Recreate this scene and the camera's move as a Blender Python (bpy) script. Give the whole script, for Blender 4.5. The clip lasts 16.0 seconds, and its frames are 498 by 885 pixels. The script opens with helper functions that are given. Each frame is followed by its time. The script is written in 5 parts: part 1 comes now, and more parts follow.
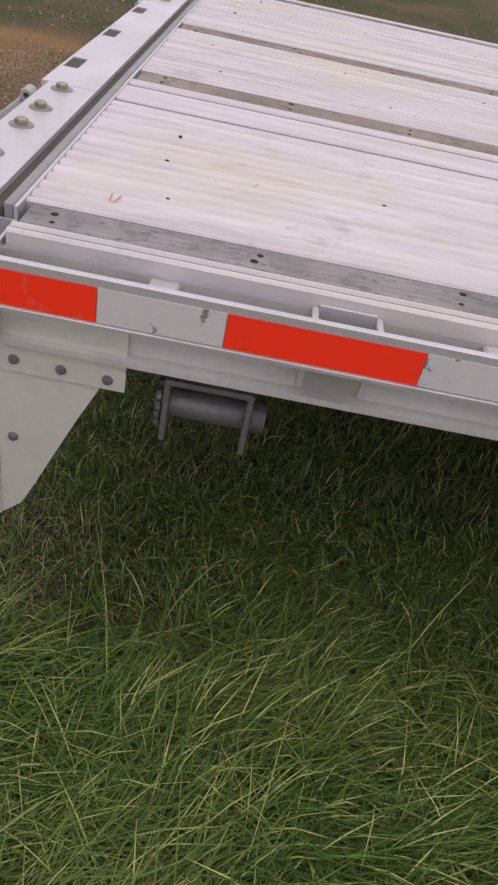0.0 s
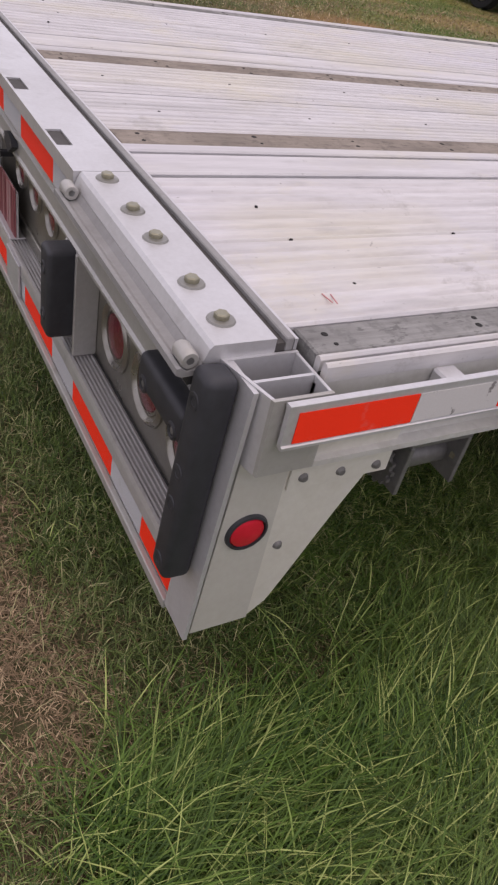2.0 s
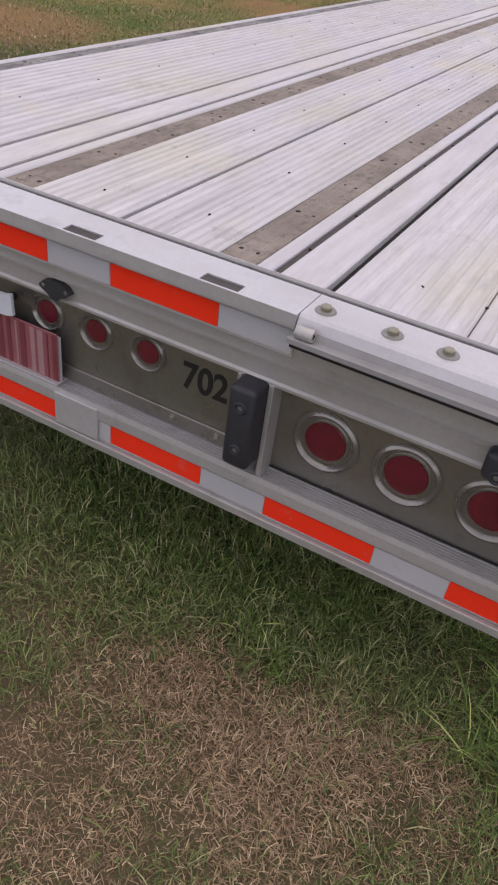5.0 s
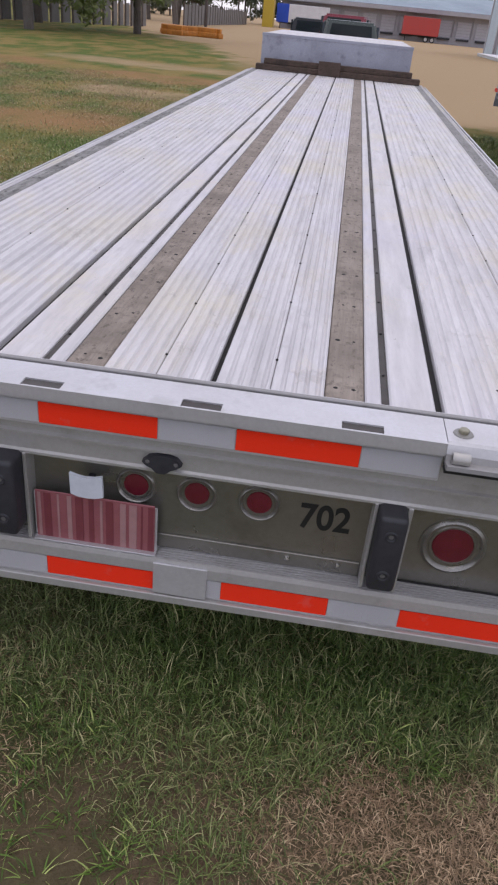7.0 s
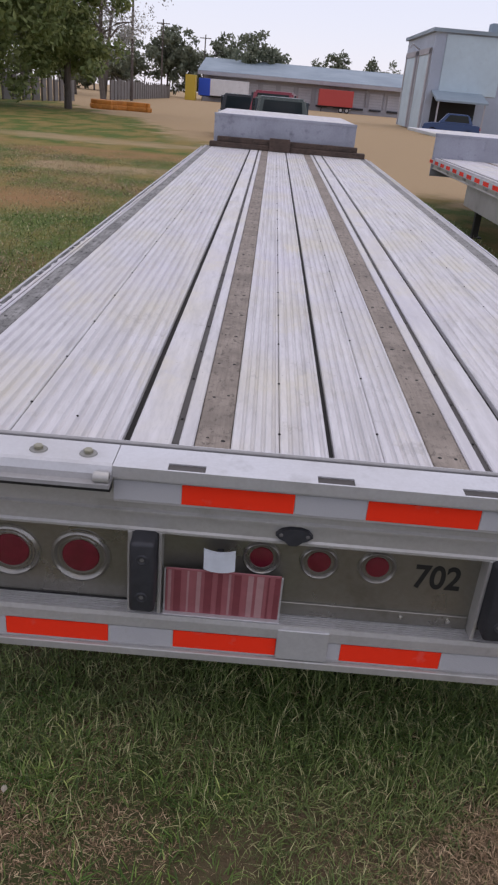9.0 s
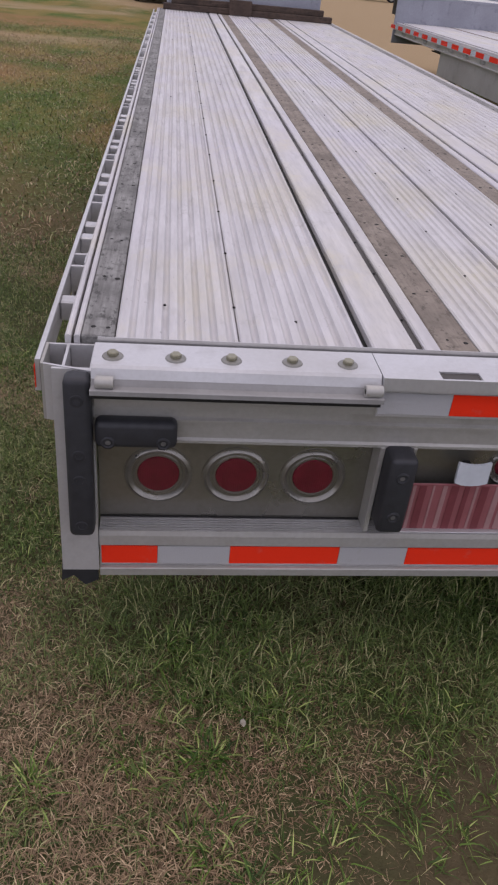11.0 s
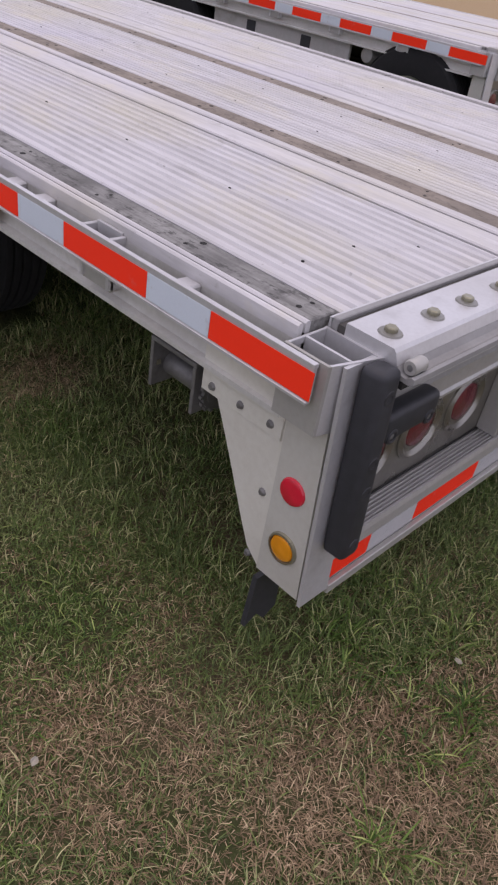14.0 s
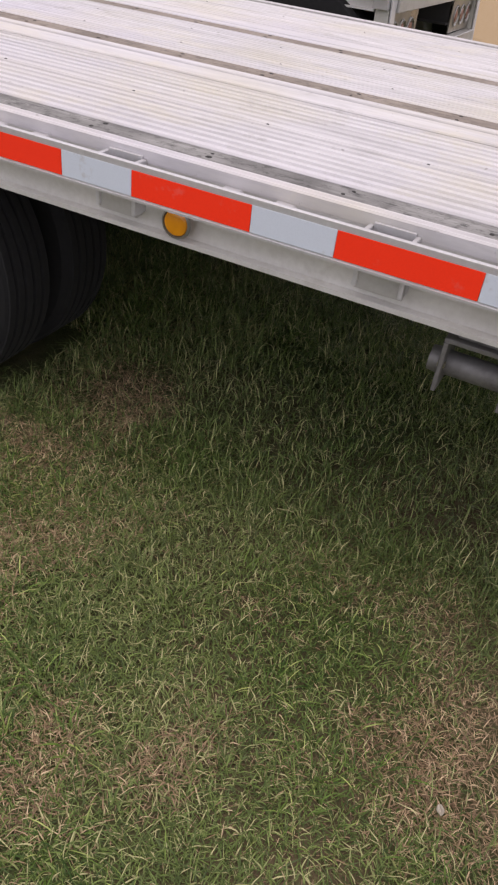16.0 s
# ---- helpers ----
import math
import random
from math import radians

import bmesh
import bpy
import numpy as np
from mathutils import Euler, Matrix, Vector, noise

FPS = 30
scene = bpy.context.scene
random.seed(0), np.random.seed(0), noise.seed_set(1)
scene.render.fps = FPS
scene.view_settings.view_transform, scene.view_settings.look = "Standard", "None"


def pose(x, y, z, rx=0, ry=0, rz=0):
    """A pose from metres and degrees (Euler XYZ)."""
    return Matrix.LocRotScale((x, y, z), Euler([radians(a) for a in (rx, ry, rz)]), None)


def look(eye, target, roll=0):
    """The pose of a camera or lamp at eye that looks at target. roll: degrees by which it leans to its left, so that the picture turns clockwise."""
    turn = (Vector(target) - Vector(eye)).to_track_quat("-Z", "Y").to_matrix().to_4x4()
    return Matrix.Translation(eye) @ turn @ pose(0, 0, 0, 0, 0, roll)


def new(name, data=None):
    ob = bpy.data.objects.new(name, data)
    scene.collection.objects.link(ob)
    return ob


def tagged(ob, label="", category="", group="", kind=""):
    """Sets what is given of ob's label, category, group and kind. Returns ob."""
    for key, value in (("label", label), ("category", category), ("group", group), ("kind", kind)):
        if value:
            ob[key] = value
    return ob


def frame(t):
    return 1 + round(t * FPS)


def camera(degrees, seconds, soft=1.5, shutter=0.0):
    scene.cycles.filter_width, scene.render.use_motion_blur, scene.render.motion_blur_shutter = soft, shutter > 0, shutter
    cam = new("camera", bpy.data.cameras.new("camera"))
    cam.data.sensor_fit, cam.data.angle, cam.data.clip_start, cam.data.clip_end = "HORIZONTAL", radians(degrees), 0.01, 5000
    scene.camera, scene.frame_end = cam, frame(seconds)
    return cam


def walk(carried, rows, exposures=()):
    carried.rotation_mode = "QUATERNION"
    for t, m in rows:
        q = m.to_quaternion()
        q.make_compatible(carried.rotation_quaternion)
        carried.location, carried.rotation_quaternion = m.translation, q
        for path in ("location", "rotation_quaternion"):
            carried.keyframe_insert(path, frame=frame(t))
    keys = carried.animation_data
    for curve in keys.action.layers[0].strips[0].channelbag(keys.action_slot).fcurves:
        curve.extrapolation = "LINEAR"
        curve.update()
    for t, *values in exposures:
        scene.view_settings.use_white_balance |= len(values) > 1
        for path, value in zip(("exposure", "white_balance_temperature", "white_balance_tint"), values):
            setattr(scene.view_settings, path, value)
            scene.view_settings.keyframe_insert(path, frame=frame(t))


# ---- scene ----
cam = camera(37.3, 16.0, 2.3)
PATH = [
    (0, (2.193, 0.560, 1.400), (0.636, 0.641, 0.146), 12.8),
    (0.5, (2.199, 0.360, 1.410), (0.668, 0.575, 0.141), 13.0),
    (1, (2.080, 0.097, 1.364), (0.594, 0.515, 0.093), 12.4),
    (1.5, (1.997, -0.128, 1.416), (0.571, 0.511, 0.169), 12.7),
    (2, (1.935, -0.383, 1.475), (0.653, 0.524, 0.236), 13.5),
    (2.5, (1.810, -0.545, 1.485), (0.642, 0.489, 0.233), 12.3),
    (3, (1.641, -0.672, 1.498), (0.587, 0.493, 0.260), 11.1),
    (3.5, (1.532, -0.823, 1.557), (0.586, 0.458, 0.348), 10.7),
    (4, (1.402, -1.016, 1.630), (0.570, 0.358, 0.439), 10.0),
    (4.5, (1.244, -1.119, 1.633), (0.499, 0.298, 0.434), 9.2),
    (5, (1.017, -1.168, 1.610), (0.380, 0.280, 0.386), 8.4),
    (5.2, (0.946, -1.190, 1.621), (0.351, 0.268, 0.388), 8.0),
    (7.3, (0.137, -1.381, 1.735), (0.058, 0.369, 0.769), 5.2),
    (7.5, (0.085, -1.389, 1.763), (0.034, 0.381, 0.833), 4.9),
    (8, (-0.057, -1.456, 1.817), (-0.069, 0.351, 0.959), 4.6),
    (8.5, (-0.139, -1.501, 1.811), (-0.136, 0.316, 0.974), 4.8),
    (9, (-0.231, -1.521, 1.780), (-0.221, 0.282, 0.913), 5.1),
    (9.5, (-0.380, -1.479, 1.727), (-0.358, 0.296, 0.806), 5.1),
    (10, (-0.608, -1.412, 1.687), (-0.524, 0.330, 0.709), 5.3),
    (10.2, (-0.695, -1.400, 1.684), (-0.588, 0.330, 0.685), 5.3),
    (12.3, (-1.551, -1.053, 1.585), (-0.895, 0.397, 0.373), 9.7),
    (12.5, (-1.647, -1.004, 1.571), (-0.896, 0.408, 0.370), 10.4),
    (13, (-1.902, -0.869, 1.567), (-0.954, 0.433, 0.381), 11.1),
    (13.5, (-2.037, -0.686, 1.530), (-0.923, 0.488, 0.355), 11.1),
    (14, (-2.156, -0.475, 1.481), (-0.897, 0.556, 0.319), 10.2),
    (14.5, (-2.350, -0.295, 1.457), (-0.984, 0.612, 0.311), 10.2),
    (15, (-2.526, -0.092, 1.478), (-1.117, 0.690, 0.293), 9.2),
    (15.5, (-2.545, 0.129, 1.411), (-1.119, 0.835, 0.199), 8.0),
    (16, (-2.585, 0.410, 1.396), (-1.118, 1.033, 0.188), 7.7),
]
walk(cam, [(t, look(eye, target, roll)) for t, eye, target, roll in PATH], [(0.0, 0.58, 7800, 23), (5.2, 0.55, 7500, 21), (7.3, 0.56, 7000, 19), (8.0, 0.4, 7000, 19), (8.5, 0.38, 7000, 19), (10.2, 0.3, 7200, 21), (12.3, 0.48, 7400, 23), (14.0, 0.52, 7300, 24), (15.0, 0.56, 7300, 25), (16.0, 0.86, 7900, 20)])

# ---- sky, sun ----
world = bpy.data.worlds.new("sky")
scene.world = world
world.use_nodes = True
wn = world.node_tree
sky = wn.nodes.new("ShaderNodeTexSky")
sky.sky_type, sky.sun_disc = "NISHITA", False
sky.sun_elevation, sky.sun_rotation = radians(80), radians(11)
sky.air_density, sky.dust_density, sky.ozone_density = 1.1, 0.1, 2.2
# a thin, even veil of cloud over the whole sky
drift = wn.nodes.new("ShaderNodeTexNoise")
drift.inputs["Scale"].default_value, drift.inputs["Detail"].default_value = 2.2, 5.0
span = wn.nodes.new("ShaderNodeMapping")
span.inputs["Scale"].default_value = (1, 1, 3)
coords = wn.nodes.new("ShaderNodeTexCoord")
wn.links.new(coords.outputs["Generated"], span.inputs["Vector"])
wn.links.new(span.outputs[0], drift.inputs["Vector"])
cloud = wn.nodes.new("ShaderNodeValToRGB")
cloud.color_ramp.elements[0].position, cloud.color_ramp.elements[1].position = 0.35, 0.7
cloud.color_ramp.elements[0].color, cloud.color_ramp.elements[1].color = (0.53, 0.605, 0.79, 1), (0.72, 0.765, 0.88, 1)
bright = wn.nodes.new("ShaderNodeVectorMath")
bright.operation = "SCALE"
bright.inputs[3].default_value = 9.9
wn.links.new(cloud.outputs[0], bright.inputs[0])
veil = wn.nodes.new("ShaderNodeMix")
veil.data_type = "RGBA"
veil.inputs[0].default_value = 0.80
wn.links.new(sky.outputs[0], veil.inputs[6])
wn.links.new(bright.outputs[0], veil.inputs[7])
wn.links.new(veil.outputs[2], wn.nodes["Background"].inputs[0])
wn.nodes["Background"].inputs[1].default_value = 0.10
sun_data = bpy.data.lights.new("sun", "SUN")
sun_data.energy, sun_data.angle, sun_data.color = 0.5, radians(75), (1.0, 0.93, 0.83)
sun = new("sun", sun_data)
sun.matrix_world = look((1, 5.2, 30), (0, 0, 0))


# ---- materials ----
class Nodes:
    """A short way to write node trees."""

    def __init__(self, name):
        self.mat = bpy.data.materials.new(name)
        self.mat.use_nodes = True
        self.tree = self.mat.node_tree
        self.bsdf = self.tree.nodes["Principled BSDF"]

    def add(self, kind, **inputs):
        n = self.tree.nodes.new(kind)
        for key, value in inputs.items():
            self.put(n.inputs[key.replace("_", " ")], value)
        return n

    def put(self, socket, value):
        if isinstance(value, bpy.types.NodeSocket):
            self.tree.links.new(value, socket)
        elif isinstance(value, tuple) and len(value) == 3 and socket.type == "RGBA":
            socket.default_value = (*value, 1)
        else:
            socket.default_value = value

    def coord(self, scale=(1, 1, 1), world_space=True):
        if world_space:
            out = self.add("ShaderNodeNewGeometry").outputs["Position"]
        else:
            out = self.add("ShaderNodeTexCoord").outputs["Object"]
        return self.add("ShaderNodeMapping", Vector=out, Scale=scale).outputs[0]

    def noise(self, scale, detail=4.0, stretch=(1, 1, 1), world_space=False, rough=0.55):
        return self.add("ShaderNodeTexNoise", Vector=self.coord(stretch, world_space), Scale=scale, Detail=detail, Roughness=rough).outputs[0]

    def ramp(self, fac, stops):
        n = self.add("ShaderNodeValToRGB", Fac=fac)
        e = n.color_ramp.elements
        while len(e) < len(stops):
            e.new(0.5)
        for one, (at, col) in zip(e, stops):
            one.position = at
            one.color = (*col, 1) if isinstance(col, tuple) else (col, col, col, 1)
        return n.outputs[0]

    def mix(self, fac, a, b, mode="MIX"):
        n = self.tree.nodes.new("ShaderNodeMix")
        n.data_type, n.blend_type = "RGBA", mode
        for s, v in ((n.inputs[0], fac), (n.inputs[6], a), (n.inputs[7], b)):
            self.put(s, v)
        return n.outputs[2]

    def math(self, op, a, b=0.0):
        n = self.tree.nodes.new("ShaderNodeMath")
        n.operation = op
        self.put(n.inputs[0], a), self.put(n.inputs[1], b)
        return n.outputs[0]

    def bump(self, height, strength=0.3, distance=0.005):
        n = self.add("ShaderNodeBump", Height=height, Strength=strength, Distance=distance)
        self.put(self.bsdf.inputs["Normal"], n.outputs[0])

    def done(self, color, rough=0.5, metal=0.0, spec=0.5):
        b = self.bsdf.inputs
        self.put(b["Base Color"], color), self.put(b["Roughness"], rough)
        self.put(b["Metallic"], metal), self.put(b["Specular IOR Level"], spec)
        return self.mat

    def leaf(self, color, share=0.4):
        """Lets light through thin blades and leaves."""
        out = self.tree.nodes["Material Output"]
        thin = self.add("ShaderNodeBsdfTranslucent", Color=color)
        both = self.add("ShaderNodeMixShader", Fac=share)
        self.tree.links.new(self.bsdf.outputs[0], both.inputs[1])
        self.tree.links.new(thin.outputs[0], both.inputs[2])
        self.tree.links.new(both.outputs[0], out.inputs[0])
        return self.mat


def worn(name, base, dark, rough=0.5, metal=0.0, scale=6.0, grain=60.0, stretch=(1, 1, 1), bump=0.15, spots=0.5):
    """A surface with blotches, fine grain and a few stains."""
    n = Nodes(name)
    big, fine = n.noise(scale, 5, stretch), n.noise(grain, 3, stretch)
    col = n.mix(n.ramp(big, [(0.35, 0.0), (0.75, 1.0)]), base, tuple(0.55 * a + 0.45 * b for a, b in zip(base, dark)))
    stain = n.ramp(n.noise(scale * 3.1, 6), [(0.58, 0.0), (0.75, spots)])
    col = n.mix(stain, col, dark)
    col = n.mix(n.ramp(fine, [(0.3, 0.0), (0.8, 0.25)]), col, dark)
    n.bump(fine, bump, 0.002)
    return n.done(col, n.ramp(big, [(0.3, max(rough - 0.1, 0)), (0.8, min(rough + 0.15, 1))]), metal)


def plain(name, color, rough=0.5, metal=0.0, vary=0.15, scale=40.0):
    n = Nodes(name)
    v = n.noise(scale, 4)
    col = n.mix(n.ramp(v, [(0.3, 0.0), (0.8, 1.0)]), color, tuple(c * (1 - vary) for c in color))
    n.bump(v, 0.08, 0.001)
    return n.done(col, rough, metal)


def deck_material():
    n = Nodes("oxidised_aluminium_deck")
    rnd = n.add("ShaderNodeObjectInfo").outputs["Random"]
    streak = n.noise(9.0, 5, (3.0, 0.25, 1))
    blotch = n.noise(2.3, 5, (1.0, 0.6, 1))
    fine = n.noise(120.0, 3, (1.0, 0.15, 1))
    col = n.mix(n.ramp(streak, [(0.34, 0.0), (0.76, 1.0)]), (0.69, 0.67, 0.675), (0.50, 0.485, 0.485))
    col = n.mix(n.ramp(blotch, [(0.46, 0.0), (0.70, 0.75)]), col, (0.63, 0.585, 0.46))
    col = n.mix(n.ramp(n.noise(14.0, 6, (1.6, 0.35, 1)), [(0.58, 0.0), (0.72, 0.42)]), col, (0.36, 0.345, 0.33))
    col = n.mix(n.ramp(n.noise(45.0, 5, (1.0, 0.12, 1)), [(0.52, 0.0), (0.74, 0.22)]), col, (0.42, 0.41, 0.405))
    col = n.mix(n.ramp(fine, [(0.45, 0.0), (0.8, 0.35)]), col, (0.42, 0.41, 0.40))
    col = n.mix(n.ramp(n.noise(1.3, 4, (1.0, 0.5, 1), rough=0.6), [(0.5, 0.0), (0.66, 0.4)]), col, (0.60, 0.575, 0.68))
    col = n.mix(n.ramp(n.noise(3.1, 6, (1.2, 0.7, 1), rough=0.7), [(0.55, 0.0), (0.68, 0.5)]), col, (0.66, 0.61, 0.47))
    # scuffs and greasy specks
    col = n.mix(n.ramp(n.noise(7.0, 7, (1.0, 0.8, 1), rough=0.75), [(0.60, 0.0), (0.68, 0.5)]), col, (0.38, 0.36, 0.33))
    col = n.mix(n.ramp(n.noise(60.0, 3, (1.0, 0.7, 1)), [(0.70, 0.0), (0.76, 0.6)]), col, (0.22, 0.20, 0.18))
    col = n.mix(n.math("MULTIPLY", rnd, 0.3), col, (0.52, 0.51, 0.53))
    n.bump(fine, 0.12, 0.001)
    return n.done(col, n.ramp(streak, [(0.3, 0.5), (0.8, 0.7)]), 0.15)


def wood_material(name, light, dark, along=1):
    n = Nodes(name)
    st = [1.0, 1.0, 1.0]
    st[along] = 0.06
    grain = n.noise(70.0, 6, tuple(st), rough=0.7)
    blot = n.noise(5.0, 5)
    col = n.mix(n.ramp(grain, [(0.3, 0.0), (0.7, 1.0)]), light, dark)
    col = n.mix(n.ramp(blot, [(0.45, 0.0), (0.7, 0.75)]), col, tuple(0.5 * c for c in dark))
    spots = n.noise(26.0, 6, rough=0.7)
    col = n.mix(n.ramp(spots, [(0.52, 0.0), (0.64, 0.7)]), col, tuple(0.6 * c for c in dark))
    specks = n.noise(55.0, 5, tuple(0.4 + 0.6 * v for v in st), rough=0.7)
    col = n.mix(n.ramp(specks, [(0.56, 0.0), (0.63, 0.85)]), col, tuple(0.3 * c for c in dark))
    rnd = n.add("ShaderNodeObjectInfo").outputs["Random"]
    col = n.mix(n.math("MULTIPLY", rnd, 0.4), col, tuple(0.75 * c for c in light))
    n.bump(grain, 0.5, 0.003)
    return n.done(col, 0.85)


def tape_material(name, color, wear, torn=0.0):
    """Prismatic tape: fine honeycomb sheen, with scuffs."""
    n = Nodes(name)
    cells = n.add("ShaderNodeTexVoronoi", Vector=n.coord((1, 1, 1), False), Scale=260.0)
    v = n.ramp(cells.outputs["Distance"], [(0.0, 0.96), (0.6, 1.0)])
    col = n.mix(1.0, color, v, "MULTIPLY")
    scuff = n.ramp(n.noise(22.0, 6), [(0.62, 0.0), (0.70, wear)])
    col = n.mix(scuff, col, (0.42, 0.41, 0.38))
    chips = n.ramp(n.noise(11.0, 7, rough=0.7), [(0.57, 0.0), (0.59, torn)])
    col = n.mix(chips, col, (0.16, 0.15, 0.14))
    # the prisms' facets: a fine saw-tooth relief facing upwards
    saw = n.add("ShaderNodeTexWave", Vector=n.coord((1, 1, 1), False), Scale=105.0)
    saw.bands_direction, saw.wave_profile = "Z", "SAW"
    relief = n.add("ShaderNodeBump", Height=saw.outputs["Fac"], Strength=1.0, Distance=0.003)
    relief.invert = True
    n.put(n.bsdf.inputs["Normal"], relief.outputs[0])
    return n.done(col, 0.6, 0.0, 0.1)


def lens_material(name, color, deep):
    n = Nodes(name)
    ribs = n.add("ShaderNodeTexWave", Vector=n.coord((1, 1, 1), False), Scale=60.0).outputs[0]
    col = n.mix(n.ramp(n.noise(25.0, 4), [(0.3, 0.0), (0.8, 0.8)]), color, deep)
    n.bump(ribs, 0.25, 0.002)
    n.put(n.bsdf.inputs["Coat Weight"], 0.6)
    return n.done(col, 0.25)


M_DECK = deck_material()
M_NAILER = wood_material("weathered_grey_wood", (0.37, 0.315, 0.265), (0.18, 0.145, 0.115))
M_NAILER2 = wood_material("dark_grey_weathered_wood", (0.37, 0.365, 0.35), (0.13, 0.125, 0.118))
M_GROOVE = worn("dark_grey_recess", (0.075, 0.068, 0.062), (0.035, 0.03, 0.03), 0.7, 0.0)
M_TIMBER = wood_material("dark_brown_timber", (0.12, 0.078, 0.058), (0.05, 0.035, 0.028), along=0)
M_FRAME = worn("grey_aluminium_frame", (0.50, 0.49, 0.47), (0.28, 0.26, 0.22), 0.42, 0.35, 3.0, 90.0)
M_BRIGHT = worn("bare_aluminium_plate", (0.66, 0.655, 0.665), (0.40, 0.39, 0.38), 0.38, 0.45, 4.0, 110.0)
M_POST = worn("painted_beige_grey_plate", (0.70, 0.685, 0.62), (0.46, 0.42, 0.34), 0.45, 0.1, 3.0, 80.0, spots=0.3)
M_POST2 = worn("painted_grey_post", (0.57, 0.56, 0.51), (0.38, 0.35, 0.29), 0.45, 0.1, 3.0, 80.0, spots=0.3)
M_STAIN = worn("dull_stainless_panel", (0.33, 0.315, 0.28), (0.17, 0.155, 0.125), 0.33, 0.75, 4.0, 70.0)
M_STEP = worn("ribbed_tread_aluminium", (0.66, 0.65, 0.65), (0.36, 0.34, 0.32), 0.36, 0.5, 5.0, 90.0)
M_RUBBER = plain("black_rubber", (0.034, 0.035, 0.041), 0.55, 0.0, 0.4)
# near-black for holes and joints, and for shade painted into gaps
M_DARK = plain("gap_and_shade_black", (0.02, 0.019, 0.018), 0.9)
M_RED = tape_material("red_reflective_tape", (1.0, 0.040, 0.010), 0.1)
M_WHITE = tape_material("silver_white_reflective_tape", (0.56, 0.62, 0.66), 0.55)
M_DULL = tape_material("dull_white_reflective_tape", (0.46, 0.455, 0.45), 0.7)
M_TORN = tape_material("torn_white_reflective_tape", (0.55, 0.54, 0.51), 0.8, 0.9)
# darker than the plate it rolls from: the ledge's shade is in this tone
M_LEDGE = worn("shade_toned_ledge", (0.33, 0.325, 0.32), (0.17, 0.16, 0.15), 0.6, 0.1, 6.0, 90.0)
M_LENS = lens_material("deep_red_lens", (0.17, 0.012, 0.026), (0.085, 0.007, 0.014))
M_LENS2 = lens_material("bright_red_lens", (0.75, 0.014, 0.045), (0.45, 0.006, 0.015))
M_AMBER = lens_material("amber_lens", (0.85, 0.32, 0.012), (0.6, 0.19, 0.008))
M_CHROME = worn("polished_ring", (0.62, 0.61, 0.58), (0.35, 0.33, 0.30), 0.22, 0.9, 8.0, 120.0)
M_WASHER = worn("dull_steel_washer", (0.29, 0.285, 0.265), (0.2, 0.19, 0.16), 0.4, 0.6, 20.0, 200.0)
M_RING = worn("pressed_stainless_ring", (0.33, 0.315, 0.285), (0.17, 0.155, 0.13), 0.30, 0.75, 8.0, 120.0)
M_BEAM = worn("pale_aluminium_beam", (0.68, 0.67, 0.64), (0.36, 0.34, 0.30), 0.45, 0.15, 3.0, 90.0)
M_ZINC = worn("zinc_plated_bolt", (0.36, 0.34, 0.25), (0.2, 0.185, 0.13), 0.35, 0.7, 20.0, 200.0)
M_STEEL = worn("dark_underbody_steel", (0.055, 0.053, 0.052), (0.03, 0.025, 0.02), 0.6, 0.3, 6.0, 60.0)
M_WINCH = worn("grimy_grey_winch", (0.22, 0.215, 0.21), (0.07, 0.065, 0.06), 0.5, 0.4, 10.0, 80.0)
M_TYRE = plain("tyre_rubber", (0.011, 0.011, 0.012), 0.9, 0.0, 0.4)
M_RIM = worn("dusty_white_rim", (0.55, 0.55, 0.54), (0.25, 0.23, 0.2), 0.4, 0.3, 8.0, 60.0)
M_BLACKINK = plain("black_paint", (0.014, 0.014, 0.014), 0.5)
M_MARK = plain("red_crayon", (0.62, 0.27, 0.27), 0.8)
M_PLATE = plain("faded_red_plate", (0.33, 0.105, 0.115), 0.5)
M_PLATE2 = plain("pale_red_stripe", (0.42, 0.23, 0.23), 0.5)
M_PLATE3 = plain("dark_red_stripe", (0.22, 0.05, 0.06), 0.5)
M_PAPER = plain("blue_white_lamp_cover", (0.66, 0.70, 0.75), 0.4)
M_RISER = worn("galvanised_bulkhead", (0.37, 0.385, 0.44), (0.20, 0.20, 0.24), 0.5, 0.2, 2.5, 40.0, spots=0.9)
M_SKIRT = worn("pale_grey_skirt", (0.52, 0.51, 0.50), (0.28, 0.26, 0.23), 0.5, 0.2, 2.0, 50.0)


# ---- mesh tools ----
def part(name, bm, material, parent=None, label="", smooth=False):
    me = bpy.data.meshes.new(name)
    bmesh.ops.recalc_face_normals(bm, faces=bm.faces)
    bm.to_mesh(me)
    bm.free()
    me.materials.append(material)
    if smooth:
        for p in me.polygons:
            p.use_smooth = True
        me.set_sharp_from_angle(angle=radians(35))
    ob = new(name, me)
    if parent is not None:
        ob.parent = parent
    if label:
        tagged(ob, label)
    return ob


def thing(name, label, category, group="", kind="", m=None):
    ob = new(name)
    ob.empty_display_size = 0.1
    if m is not None:
        ob.matrix_world = m
    return tagged(ob, label, category, group, kind)


def box(bm, x0, x1, y0, y1, z0, z1, bevel=0.0, seg=1):
    made = bmesh.ops.create_cube(bm, size=1.0, matrix=Matrix.LocRotScale(((x0 + x1) / 2, (y0 + y1) / 2, (z0 + z1) / 2), None, (x1 - x0, y1 - y0, z1 - z0)))
    if bevel:
        edges = {e for v in made["verts"] for e in v.link_edges}
        bmesh.ops.bevel(bm, geom=list(edges), offset=bevel, segments=seg, affect="EDGES", profile=0.5)
    return bm


